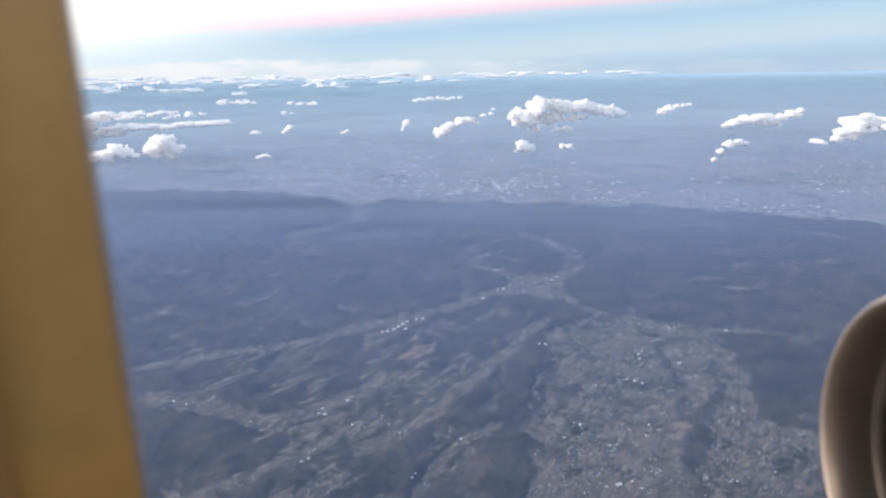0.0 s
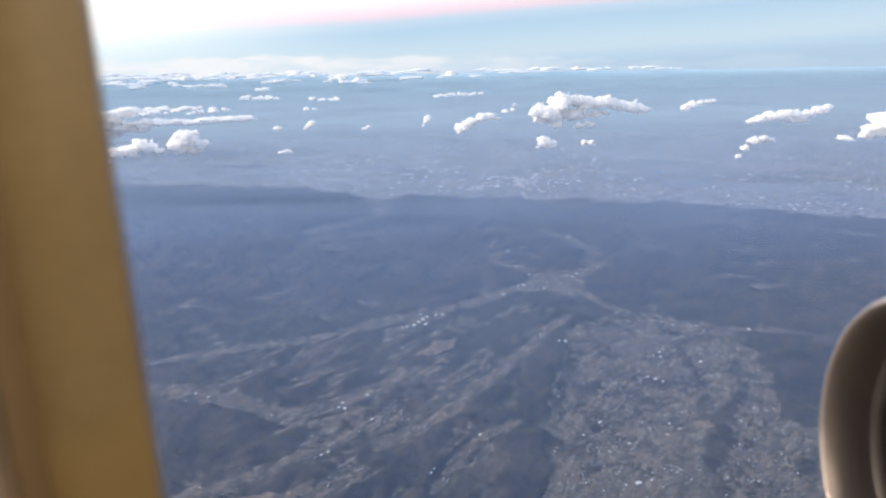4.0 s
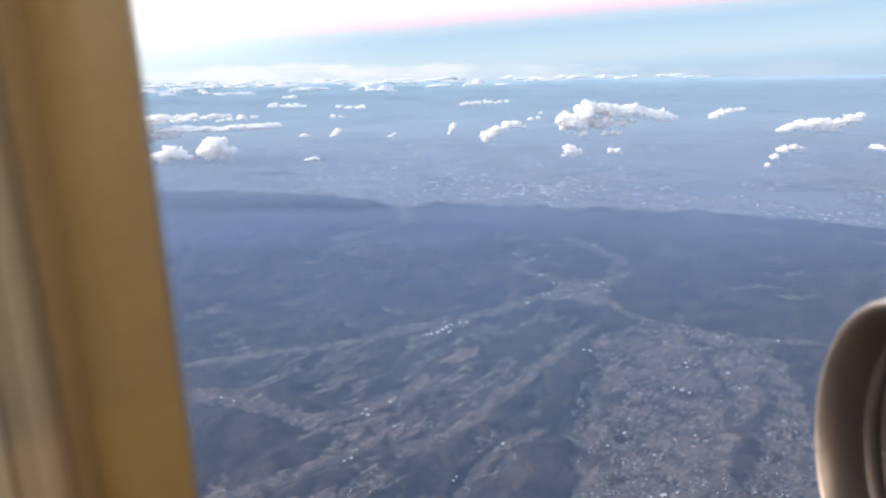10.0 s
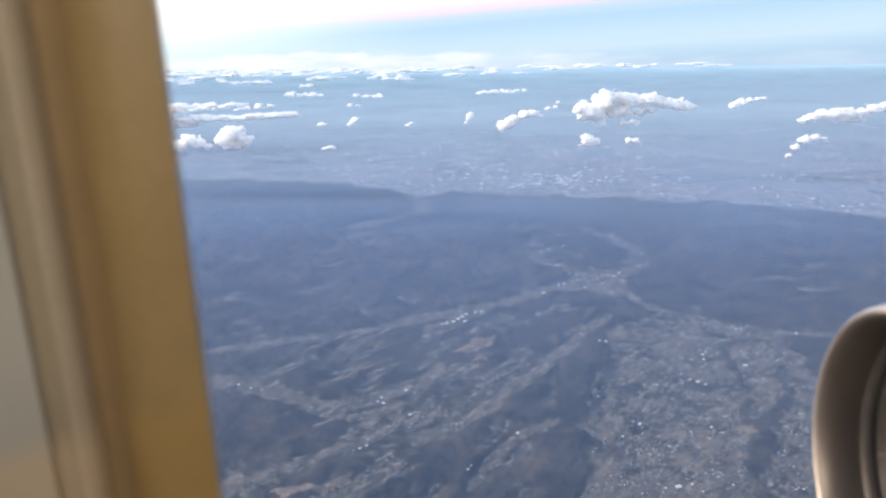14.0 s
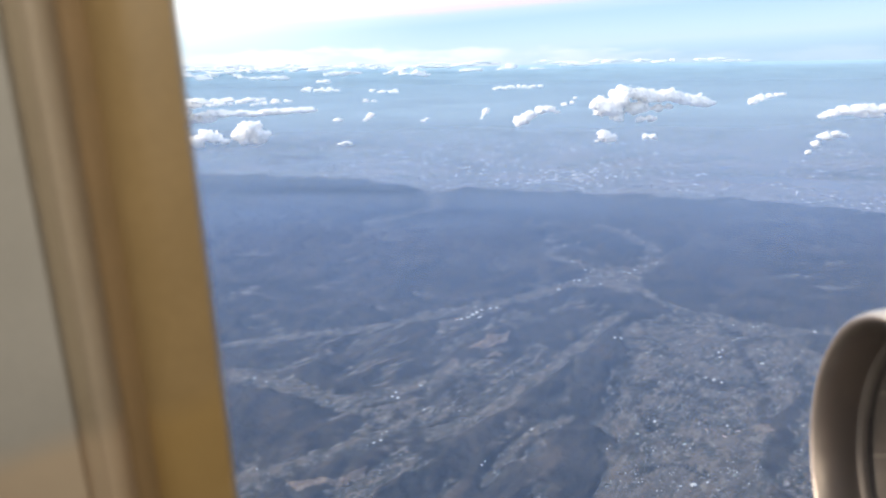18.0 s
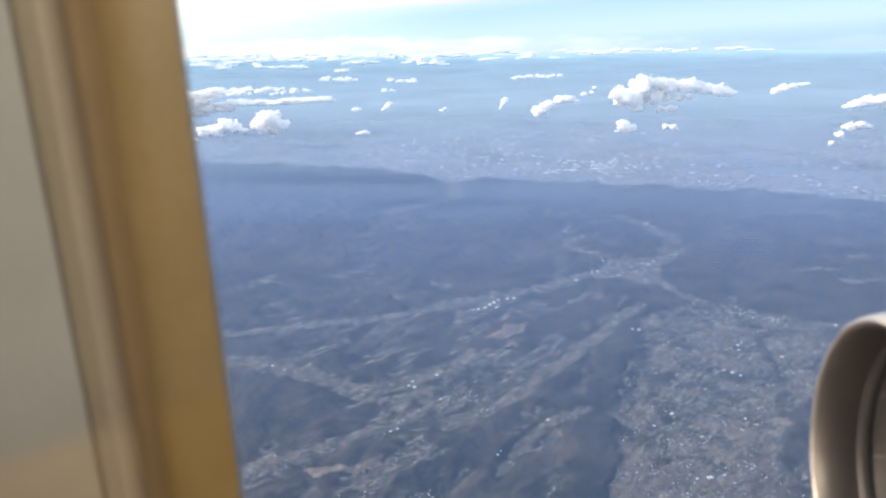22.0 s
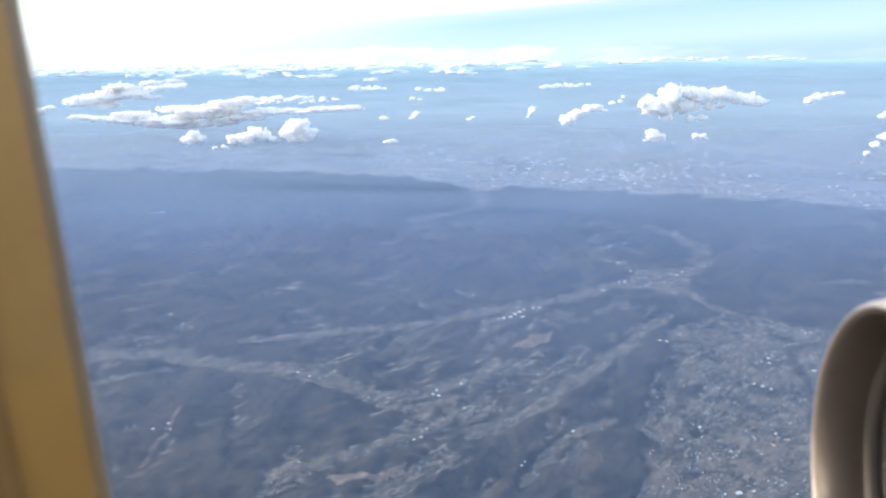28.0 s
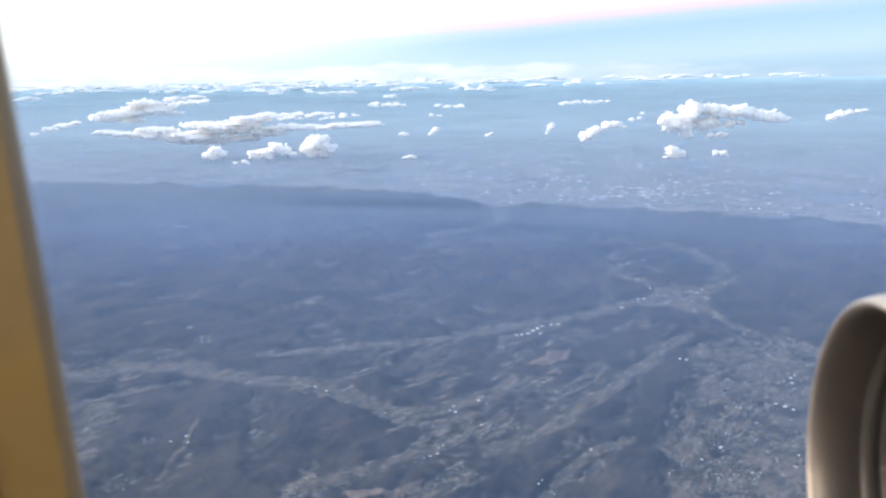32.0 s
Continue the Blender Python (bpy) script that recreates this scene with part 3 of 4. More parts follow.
# tinted sheets over the land that imitate the haze of distance
def haze_sheet(name, z, y0, mat, label):
    n = 24
    xs, ys = np.linspace(-4800, 4800, n), np.linspace(y0, 4975, n)
    v = [(x, y, z) for y in ys for x in xs]
    f = [(r * n + c, r * n + c + 1, (r + 1) * n + c + 1, (r + 1) * n + c) for r in range(n - 1) for c in range(n - 1)]
    return tagged(link_mesh(name, v, f, mat), label, "haze", kind="stuff")


haze_sheet("haze_layer", 14, 60, haze_material("low_haze", 0.385, 15, 430, (0.34, 0.48, 0.795)), "thin blue sheet imitating distance haze over the hills")
haze_sheet("haze_layer", 18, 260, haze_material("middle_haze", 0.50, 360, 1150, (0.565, 0.73, 0.865)), "blue sheet imitating haze that thickens over the far plain")
haze_sheet("haze_layer", 22, 700, haze_material("far_haze", 0.97, 750, 4300, (0.445, 0.625, 0.76)), "pale blue sheet imitating haze that hides the far end of the plain")


# ---- clouds ----
def ball(level):
    bm = bmesh.new()
    bmesh.ops.create_icosphere(bm, subdivisions=level, radius=1)
    v, f = np.array([p.co[:] for p in bm.verts]), np.array([[p.index for p in q.verts] for q in bm.faces])
    bm.free()
    return v, f


CORE_V, CORE_F = ball(3)
FLECK_V, FLECK_F = ball(1)


def vapour(name, centres, sizes, fleck, seed, label, dense=2.6, category="cloud", group="clouds over the plain", kind="", mat=CLOUD, core=0.74, eased=4):
    """One cloud: lumpy cores wrapped in thousands of small flecks that thin out towards the rim."""
    rng = np.random.default_rng(seed)
    centres, sizes = np.asarray(centres, float), np.asarray(sizes, float)
    middle = centres.mean(0)
    vs, fs, base = [], [], 0
    for c, z in zip(centres - middle, sizes):
        if core:
            k = rng.random(3) * 50
            lump = fbm(CORE_V[:, 0] * 1.6 + k[0] + CORE_V[:, 2], CORE_V[:, 1] * 1.6 + k[1] - CORE_V[:, 2], 4, 0.6)
            v = CORE_V * (core * (0.55 + 0.9 * lump))[:, None] * z
            v[:, 2] = np.where(v[:, 2] < 0, v[:, 2] * 0.55, v[:, 2])
            vs.append(v + c)
            fs.append(CORE_F + base)
            base += len(v)
        n = int(np.clip(dense * z[0] * z[2] / fleck ** 2, 4, 260))
        way = rng.normal(0, 1, (n, 3))
        way /= np.linalg.norm(way, axis=1)[:, None]
        out = np.clip(rng.normal(0.70, 0.20, n), 0.1, 1.3)
        p = way * out[:, None]
        p[:, 2] = np.where(p[:, 2] < 0, p[:, 2] * 0.6, p[:, 2])
        p = p * z + c
        # torn: fewer flecks where the air is dry
        wet = fbm(p[:, 0] / (6 * fleck) + seed, (p[:, 2] * 1.6 + 0.6 * p[:, 1]) / (6 * fleck) + 7, 4, 0.6)
        keep = wet + 0.35 * (1 - out) > 0.42
        p, out = p[keep], out[keep]
        r = fleck * rng.uniform(0.55, 1.35, len(p)) * (1.35 - 0.6 * out)
        stretch = rng.uniform(0.7, 1.3, (len(p), 3)) * [1.25 * min(z[0] / z[2], 2.0) ** 0.5, 1.2, 0.8]
        v = FLECK_V[None] * (r[:, None] * stretch)[:, None, :] + p[:, None, :]
        vs.append(v.reshape(-1, 3))
        fs.append((FLECK_F[None] + base + 12 * np.arange(len(p))[:, None, None]).reshape(-1, 3))
        base += 12 * len(p)
    ob = link_mesh(name, np.concatenate(vs).tolist(), np.concatenate(fs).tolist(), mat, smooth=True)
    ob.location = middle
    # grow the flecks and cores into one skin
    grow = ob.modifiers.new("grow", "REMESH")
    grow.mode, grow.voxel_size, grow.use_smooth_shade = "VOXEL", fleck * 0.6, True
    ease = ob.modifiers.new("ease", "SMOOTH")
    ease.factor, ease.iterations = 0.5, eased
    return tagged(ob, label, category, group, kind)


def cloud(x, y, z, wide, tall, count, seed, label, streak=1.0, drop=0.0):
    """A cloud whose flat base lies at z; streak > 1 draws it out flat, drop slants it."""
    rng = np.random.default_rng(seed)
    cs, ss = [], []
    for i in range(count):
        u = rng.uniform(-1, 1)
        hump = max(1 - u * u, 0.0) ** 0.5 * (0.30 + 1.0 * fbm(np.array([u * 2.2 + seed * 3.7]), np.array([seed * 1.3]), 3)[0])
        size = tall * rng.uniform(0.12, 0.30) * (0.45 + 0.6 * hump)
        cs.append((x + u * wide * 0.5, y + rng.uniform(-0.2, 0.2) * wide, z + tall * hump * rng.uniform(0.05, 0.75) + drop * u * wide))
        ss.append((size * 1.7 * streak, size * 1.5 * streak, size))
    return vapour("cloud", cs, ss, y * 0.0017, seed, label)


def cloud_of(x, y, z, lobes, seed, label, streak=1.0):
    """A cloud grown from lobes (sideways, up, radius); streak > 1 draws it out flat."""
    rng = np.random.default_rng(seed)
    cs, ss = [], []
    for dx, dz, r in lobes:
        cs.append((x + dx, y, z + dz))
        r *= 1.12
        ss.append((r * streak, r * 1.2 * min(streak, 1.6), r))
        for k in range(4):
            a, e, q = rng.uniform(0, 2 * math.pi), rng.uniform(-0.3, 0.9), r * rng.uniform(0.35, 0.6)
            cs.append((x + dx + r * streak * 0.8 * math.cos(a) * math.cos(e), y + r * min(streak, 1.6) * math.sin(a) * math.cos(e), z + dz + r * 0.7 * math.sin(e)))
            ss.append((q * streak, q * streak, q * 0.9))
    return vapour("cloud", cs, ss, y * 0.0017, seed, label)


HEAP, STREAK, SCRAP = "white heap cloud, faintly warm, floating over the plain", "long flat white cloud streak over the plain", "small white cloud scrap floating over the plain"
cloud_of(163, 588, 52, [(-42.2, 14.3, 8.0), (-32.9, 11.4, 10.3), (-26.3, 18.6, 8.4), (-22.0, 23.9, 7.0), (-12.8, 22.4, 7.0), (-3.5, 20.0, 7.0), (7.9, 20.8, 7.0), (17.1, 20.6, 6.6), (25.5, 17.8, 6.1), (35.6, 16.7, 6.6), (44.0, 15.2, 5.2), (-14.5, 11.2, 6.6), (-28.0, 5.0, 5.6), (-7.6, 12.0, 4.7), (3.9, 11.8, 4.2), (13.0, 12.6, 3.3), (-0.2, 3.2, 3.7), (-9.4, 2.9, 3.3)], 101, HEAP, 1.0)
cloud_of(-134, 477, 52, [(-7.0, 6.5, 6.8), (0.1, 10.2, 6.8), (6.2, 5.9, 5.7), (-4.3, 3.1, 4.6), (2.5, 2.6, 4.9)], 102, HEAP, 1.0)
cloud_of(-161, 471, 52, [(-9.0, 3.9, 4.9), (-2.3, 7.1, 4.9), (4.3, 5.5, 4.9), (9.7, 3.2, 3.0), (-7.4, 1.2, 3.0), (-16.6, 2.9, 4.5)], 103, HEAP, 1.0)
cloud_of(-202, 463, 52, [(-6.7, 3.8, 3.3), (-0.4, 7.2, 4.1), (4.4, 4.5, 3.3), (-2.1, 2.3, 2.9)], 104, HEAP, 1.0)
cloud_of(-224, 560, 52, [(-110.8, 11.5, 2.7), (-86.9, 9.4, 3.6), (-67.2, 13.3, 3.6), (-63.2, 7.4, 3.6), (-36.8, 8.9, 4.5), (-31.2, 17.0, 4.0), (-15.2, 12.3, 4.5), (1.6, 15.8, 4.5), (13.7, 21.0, 3.6), (25.6, 24.4, 2.7), (24.4, 10.1, 3.6), (40.9, 14.4, 3.6), (66.2, 14.2, 3.1), (89.2, 15.7, 3.1), (107.4, 16.4, 2.7), (-23.2, 3.8, 3.1), (-46.9, 4.5, 3.1), (5.3, 5.8, 3.1)], 105, STREAK, 4.6)
cloud_of(-427, 802, 52, [(-57.2, 8.4, 5.8), (-39.5, 12.1, 7.0), (-14.9, 15.6, 7.0), (9.2, 17.9, 5.8), (-4.7, 25.7, 5.1), (34.3, 29.0, 3.8), (61.4, 31.2, 3.2), (-23.2, 5.4, 4.5), (25.6, 13.9, 3.8)], 106, STREAK, 3.2)
cloud_of(-474, 705, 52, [(4.2, 6.9, 3.9), (15.9, 10.2, 2.8), (-13.0, 3.6, 3.4), (-31.1, -0.9, 2.2)], 107, STREAK, 2.0)
cloud_of(324, 566, 52, [(-34.3, 4.9, 2.3), (-25.0, 7.4, 4.1), (-15.5, 8.6, 5.0), (-6.0, 10.2, 5.0), (3.8, 9.6, 5.0), (13.4, 10.3, 5.0), (22.8, 13.3, 4.5), (30.6, 16.3, 2.7), (-3.0, 5.6, 3.6), (9.1, 5.8, 3.6)], 108, HEAP, 1.3)
cloud_of(205, 394, 52, [(-8.6, 1.9, 1.6), (-4.7, 6.3, 2.2), (-0.3, 10.4, 2.8), (5.6, 11.2, 2.5), (10.1, 10.5, 1.6)], 109, HEAP, 1.0)
cloud_of(59, 567, 52, [(-3.2, 5.8, 5.4), (2.1, 9.7, 4.5), (-6.7, 2.8, 2.7), (10.9, 13.1, 4.1), (17.6, 13.4, 3.6), (23.4, 11.6, 1.8), (29.5, 18.0, 1.8), (35.2, 18.8, 1.4), (37.3, 22.7, 1.4)], 110, HEAP, 1.0)
cloud_of(313, 724, 52, [(-11.9, 6.3, 4.6), (-4.9, 9.5, 4.0), (2.8, 11.6, 2.9), (11.6, 12.6, 2.3), (17.2, 13.0, 1.7)], 111, HEAP, 1.2)
cloud(96, 447, 55.0, 11.8, 7.3, 16, 15, SCRAP, 1.0, 0.0)
cloud(126, 455, 55.0, 9.1, 5.3, 12, 16, SCRAP, 1.0, 0.0)
cloud(359, 498, 55.0, 63.9, 19.7, 40, 24, HEAP, 1.1, 0.1)
cloud(107, 1144, 55.0, 80.7, 8.3, 22, 25, STREAK, 1.6, 0.02)
cloud(-171, 428, 55.0, 8.9, 3.7, 10, 29, SCRAP, 1.0, 0.0)
cloud(-293, 820, 55.0, 160.0, 11.1, 40, 31, STREAK, 1.8, 0.03)
cloud(-212, 857, 55.0, 49.4, 6.3, 18, 34, STREAK, 1.7, 0.03)
cloud(-607, 1224, 55.0, 163.5, 17.4, 34, 36, STREAK, 1.7, 0.03)
cloud(-211, 1139, 55.0, 68.4, 10.2, 20, 39, STREAK, 1.6, 0.0)
cloud(-265, 1517, 55.0, 36.8, 11.1, 10, 40, SCRAP, 1.2, 0.0)
cloud(-100, 871, 55.0, 18.2, 4.2, 10, 41, STREAK, 1.6, 0.0)
cloud(-98, 1073, 55.0, 53.3, 6.9, 16, 42, STREAK, 1.8, 0.0)
cloud(-73, 648, 55.0, 13.6, 5.2, 12, 43, SCRAP, 1.2, 0.2)
cloud(-23, 612, 55.0, 4.9, 3.4, 8, 44, SCRAP, 1.0, 0.3)
cloud(30, 653, 55.0, 6.8, 7.8, 10, 45, SCRAP, 0.8, 0.5)
cloud(-68, 451, 55.0, 8.1, 3.3, 12, 46, SCRAP, 1.2, 0.0)
cloud(-98, 614, 55.0, 8.0, 4.5, 10, 47, SCRAP, 1.0, 0.0)

# low broken clouds that crowd together towards the horizon
rng = np.random.default_rng(5)
cs, ss = [], []
for i in range(230):
    y, side = 1750 + 2900 * rng.random() ** 0.7, rng.uniform(-1.05, 0.5)
    east = float(np.clip((side + 0.1) / 0.5, 0, 1))
    if rng.random() < 0.8 * east or y < 2000 + 1700 * east + rng.uniform(-250, 250):
        continue
    half = rng.uniform(20, 85) * y / 3000
    for k in range(rng.integers(4, 9)):
        u, big = rng.uniform(-1, 1), y / 3400 * rng.uniform(0.5, 1.1)
        cs.append((side * y + u * half, y + rng.uniform(-40, 40), 44 + rng.uniform(0, 13) * (1 - u * u)))
        ss.append((rng.uniform(14, 44) * big, 30 * big, rng.uniform(3, 7.5) * big))
vapour("cloud_bank", cs, ss, 5.0, 77, "pale broken clouds crowding along the horizon", 0.8, "cloud bank", "", "stuff", FAR_CLOUD, 0.95, 8)


# ---- towns: small houses by the thousand, joined ----
def box_field(name, xs, ys, rng, size, height, mat, label):
    n = len(xs)
    zs = ground_at(xs, ys)
    a = rng.choice([0.93, 0.93 + math.pi / 2, 0.35], n) + rng.normal(0, 0.12, n)
    w, d = rng.uniform(*size, n), rng.uniform(*size, n) * rng.uniform(0.5, 1.0, n)
    h = rng.uniform(*height, n)
    corner = np.array([(-1, -1), (1, -1), (1, 1), (-1, 1)]) / 2
    px = corner[:, 0][None] * w[:, None]
    py = corner[:, 1][None] * d[:, None]
    X = xs[:, None] + px * np.cos(a)[:, None] - py * np.sin(a)[:, None]
    Y = ys[:, None] + px * np.sin(a)[:, None] + py * np.cos(a)[:, None]
    low = np.stack([X, Y, np.repeat((zs - 0.1)[:, None], 4, 1)], -1)
    top = np.stack([X, Y, np.repeat((zs + h)[:, None], 4, 1)], -1)
    ridge_a = (top[:, 0] + top[:, 3]) / 2 + [0, 0, 0.0]
    ridge_b = (top[:, 1] + top[:, 2]) / 2 + [0, 0, 0.0]
    ridge_a[:, 2] += h * 0.35
    ridge_b[:, 2] += h * 0.35
    v = np.concatenate([low, top, ridge_a[:, None], ridge_b[:, None]], 1).reshape(-1, 3)
    faces = []
    for k in range(0, 10 * n, 10):
        faces += [(k, k + 1, k + 5, k + 4), (k + 1, k + 2, k + 6, k + 5), (k + 2, k + 3, k + 7, k + 6), (k + 3, k, k + 4, k + 7),
                  (k + 4, k + 5, k + 9, k + 8), (k + 6, k + 7, k + 8, k + 9), (k + 5, k + 6, k + 9), (k + 7, k + 4, k + 8)]
    return tagged(link_mesh(name, v.tolist(), faces, mat), label, "houses", kind="stuff")


def scatter(rng, hamlets, per, box, power, spread, only=None, never=None):
    """Places of houses, clumped into hamlets where the land is settled and strung out along the ridges."""
    xs, ys = rng.uniform(box[0], box[1], hamlets * 8), rng.uniform(box[2], box[3], hamlets * 8)
    p = np.clip(1.4 * settled(xs, ys), 0, 1) ** power
    keep = rng.random(len(xs)) < p
    xs, ys = xs[keep][:hamlets], ys[keep][:hamlets]
    n = rng.integers(*per, len(xs))
    xs, ys = np.repeat(xs, n), np.repeat(ys, n)
    a, c = rng.normal(0, 1.5 * spread, len(xs)), rng.normal(0, 0.7 * spread, len(xs))
    xs, ys = xs + 0.6 * a + 0.8 * c, ys + 0.8 * a - 0.6 * c
    ok = settled(xs, ys) > 0.30
    if only:
        ok &= inside(xs, ys, only)
    if never:
        ok &= ~inside(xs, ys, never)
    return xs[ok], ys[ok]


rng = np.random.default_rng(21)
box_field("city_houses", *scatter(rng, 900, (4, 14), (20, 150, 120, 292), 2, 1.7, CITY), rng, (0.14, 0.44), (0.10, 0.22), ROOFS, "crowded small grey houses of a valley town")
box_field("city_blocks", *scatter(rng, 170, (2, 9), (40, 140, 140, 290), 1, 0.8, CITY), rng, (0.14, 0.46), (0.10, 0.2), BRIGHT_ROOFS, "pale larger roofs clustered through a valley town")
box_field("valley_houses", *scatter(rng, 560, (3, 11), (-180, 70, 150, 345), 2, 1.2, None, CITY), rng, (0.16, 0.5), (0.10, 0.22), ROOFS, "scattered grey village houses along the valley floors")
box_field("valley_barns", *scatter(rng, 120, (2, 6), (-180, 70, 160, 345), 2, 0.8, None, CITY), rng, (0.16, 0.5), (0.10, 0.2), BRIGHT_ROOFS, "pale barns and halls in the villages")
box_field("hill_town_houses", *scatter(rng, 190, (4, 10), (55, 165, 255, 450), 2, 2.0, None, CITY), rng, (0.25, 0.8), (0.12, 0.3), ROOFS, "small grey houses of a town between dark hills")
box_field("hill_town_halls", *scatter(rng, 26, (2, 6), (55, 125, 300, 450), 2, 1.4, None, CITY), rng, (0.35, 1.1), (0.16, 0.3), BRIGHT_ROOFS, "pale halls of a town between dark hills")
n = 2600
ys = 470 * (1700 / 470) ** rng.uniform(0, 1, n)
xs = rng.uniform(-0.8, 0.8, n) * ys
per = rng.integers(3, 12, n)
far = np.repeat(ys / 600, per)
xs, ys = np.repeat(xs, per) + rng.normal(0, 7, per.sum()) * far, np.repeat(ys, per) + rng.normal(0, 5, per.sum()) * far
ok = (ys > hem(xs) + 8) & (fbm(xs / 45, ys / 70 + 3, 4) > 0.46) & (settled(xs, ys) > 0.45)
box_field("plain_houses", xs[ok], ys[ok], rng, (0.7, 3.0), (0.2, 0.7), PLAIN_ROOFS, "far-off pale houses and sheds spread over the plain")


# clusters of large white sheds that catch the light on the plain
gx_, gy_ = [], []
for cx, cy, n, spread in ((100, 640, 16, 16), (118, 655, 8, 10), (46, 700, 7, 18), (-60, 742, 6, 25), (160, 655, 7, 24), (230, 760, 7, 40), (20, 830, 6, 40), (290, 610, 6, 26), (-180, 860, 6, 50), (140, 900, 6, 60)):
    gx_ += (cx + rng.normal(0, 1.4 * spread, 2 * n)).tolist()
    gy_ += (cy + rng.normal(0, 1.4 * spread, 2 * n)).tolist()
box_field("plain_sheds", np.array(gx_), np.array(gy_), rng, (2.0, 5.2), (0.4, 0.9), WHITE_ROOF, "far-off large white sheds glinting on the plain")


# single buildings that stand out
def building(x, y, w, d, h, turn, roof_mat, label, pitched=False):
    z = float(ground_at(np.array([x]), np.array([y]))[0])
    base = tagged(new("building"), label, "building", "pale buildings in the valleys")
    base.matrix_world = pose(x, y, z, 0, 0, turn)
    w, d = 1.2 * w, 1.25 * d
    part("wall", block(-w / 2, w / 2, -d / 2, d / 2, -0.3, h, 0.012, 1), WHITE_WALL, base)
    if pitched:
        v = [(-w / 2 - .03, -d / 2 - .03, h), (w / 2 + .03, -d / 2 - .03, h), (w / 2 + .03, d / 2 + .03, h), (-w / 2 - .03, d / 2 + .03, h), (-w / 2 - .03, 0, h + d * .3), (w / 2 + .03, 0, h + d * .3)]
        link_mesh("roof", v, [(0, 1, 5, 4), (2, 3, 4, 5), (1, 2, 5), (3, 0, 4), (3, 2, 1, 0)], roof_mat, base)
    else:
        part("roof", block(-w / 2 - 0.02, w / 2 + 0.02, -d / 2 - 0.02, d / 2 + 0.02, h + 0.004, h + 0.06, 0.01, 1), roof_mat, base)
        part("roof_hatch", block(-w * 0.2, w * 0.1, -d * 0.2, d * 0.2, h + 0.064, h + 0.14), WHITE_WALL, base)
    return base


HALL = "large white flat-roofed hall standing in the valley"
SHED = "pale pitched-roof works building beside a road"
RED_BLOCK = "long rust-red roofed block in the town centre"
building(62, 163, 1.30, 0.75, 0.24, 20, WHITE_ROOF, HALL)
building(58.5, 162.5, 0.56, 0.30, 0.17, 20, WHITE_ROOF, HALL)
building(66, 164, 0.74, 0.30, 0.17, 35, WHITE_ROOF, HALL)
building(61, 196, 1.05, 0.55, 0.21, 50, WHITE_ROOF, HALL)
building(54, 189, 0.74, 0.40, 0.17, -30, GREEN_ROOF, SHED, True)
building(66, 183, 0.87, 0.35, 0.17, 10, GREEN_ROOF, SHED, True)
building(75, 191, 0.99, 0.17, 0.21, -60, RED_ROOF, RED_BLOCK, True)
building(79, 187, 1.12, 0.20, 0.21, -50, RED_ROOF, RED_BLOCK, True)
building(84, 190, 1.24, 0.20, 0.24, 5, RED_ROOF, RED_BLOCK, True)
building(82, 193, 0.43, 0.25, 0.42, 5, WHITE_ROOF, HALL)
building(65, 259, 0.99, 0.75, 0.35, 15, WHITE_ROOF, HALL)
building(62.5, 258, 0.68, 0.50, 0.28, 15, WHITE_ROOF, HALL)
building(23, 192, 0.56, 0.35, 0.28, 10, WHITE_ROOF, HALL)
building(8, 173, 0.62, 0.20, 0.21, 70, GREEN_ROOF, SHED, True)
building(7, 171, 0.50, 0.25, 0.21, 10, WHITE_ROOF, HALL)
building(122, 272, 0.62, 0.45, 0.35, 10, WHITE_ROOF, HALL)
building(124, 272, 0.50, 0.35, 0.35, 10, WHITE_ROOF, HALL)
building(144, 266, 0.81, 0.60, 0.42, 20, WHITE_ROOF, HALL)
building(111, 237, 1.12, 0.55, 0.28, -20, WHITE_ROOF, HALL)
building(99, 247, 0.87, 0.45, 0.28, 5, WHITE_ROOF, HALL)
building(101, 249, 0.62, 0.35, 0.28, 5, GREEN_ROOF, SHED, True)
building(98, 243, 0.99, 0.35, 0.21, 0, WHITE_ROOF, HALL)
building(89, 224, 0.93, 0.70, 0.28, 25, WHITE_ROOF, HALL)
building(91, 222, 0.74, 0.45, 0.21, 25, WHITE_ROOF, HALL)
building(87, 226, 0.62, 0.35, 0.21, 25, WHITE_ROOF, HALL)
building(-19, 213, 0.93, 0.60, 0.24, 5, WHITE_ROOF, HALL)
building(-21, 214, 0.74, 0.40, 0.21, 5, WHITE_ROOF, HALL)
building(-12, 222, 0.68, 0.50, 0.24, 15, WHITE_ROOF, HALL)
building(-20, 217, 0.74, 0.35, 0.21, 40, WHITE_ROOF, HALL)
building(-71, 229, 0.68, 0.45, 0.24, 10, WHITE_ROOF, HALL)
building(-66, 226, 0.56, 0.40, 0.21, 10, WHITE_ROOF, HALL)
building(-22, 186, 0.74, 0.30, 0.21, 30, WHITE_ROOF, HALL)
building(-24, 185, 0.62, 0.25, 0.21, 30, WHITE_ROOF, HALL)
building(-10, 205, 0.68, 0.25, 0.21, 0, WHITE_ROOF, HALL)
building(1, 284, 0.93, 0.65, 0.42, 10, RED_ROOF, SHED, True)
building(3, 284.5, 0.99, 0.70, 0.42, 10, WHITE_ROOF, HALL)
building(6, 286, 1.24, 0.80, 0.56, 12, WHITE_ROOF, HALL)
building(8, 289, 1.18, 0.90, 0.63, 12, WHITE_ROOF, HALL)
building(10, 292, 1.05, 1.10, 0.63, 12, WHITE_ROOF, HALL)
building(12, 295, 0.87, 0.60, 0.42, 12, WHITE_ROOF, HALL)
building(16, 297, 0.99, 0.50, 0.35, 12, WHITE_ROOF, HALL)
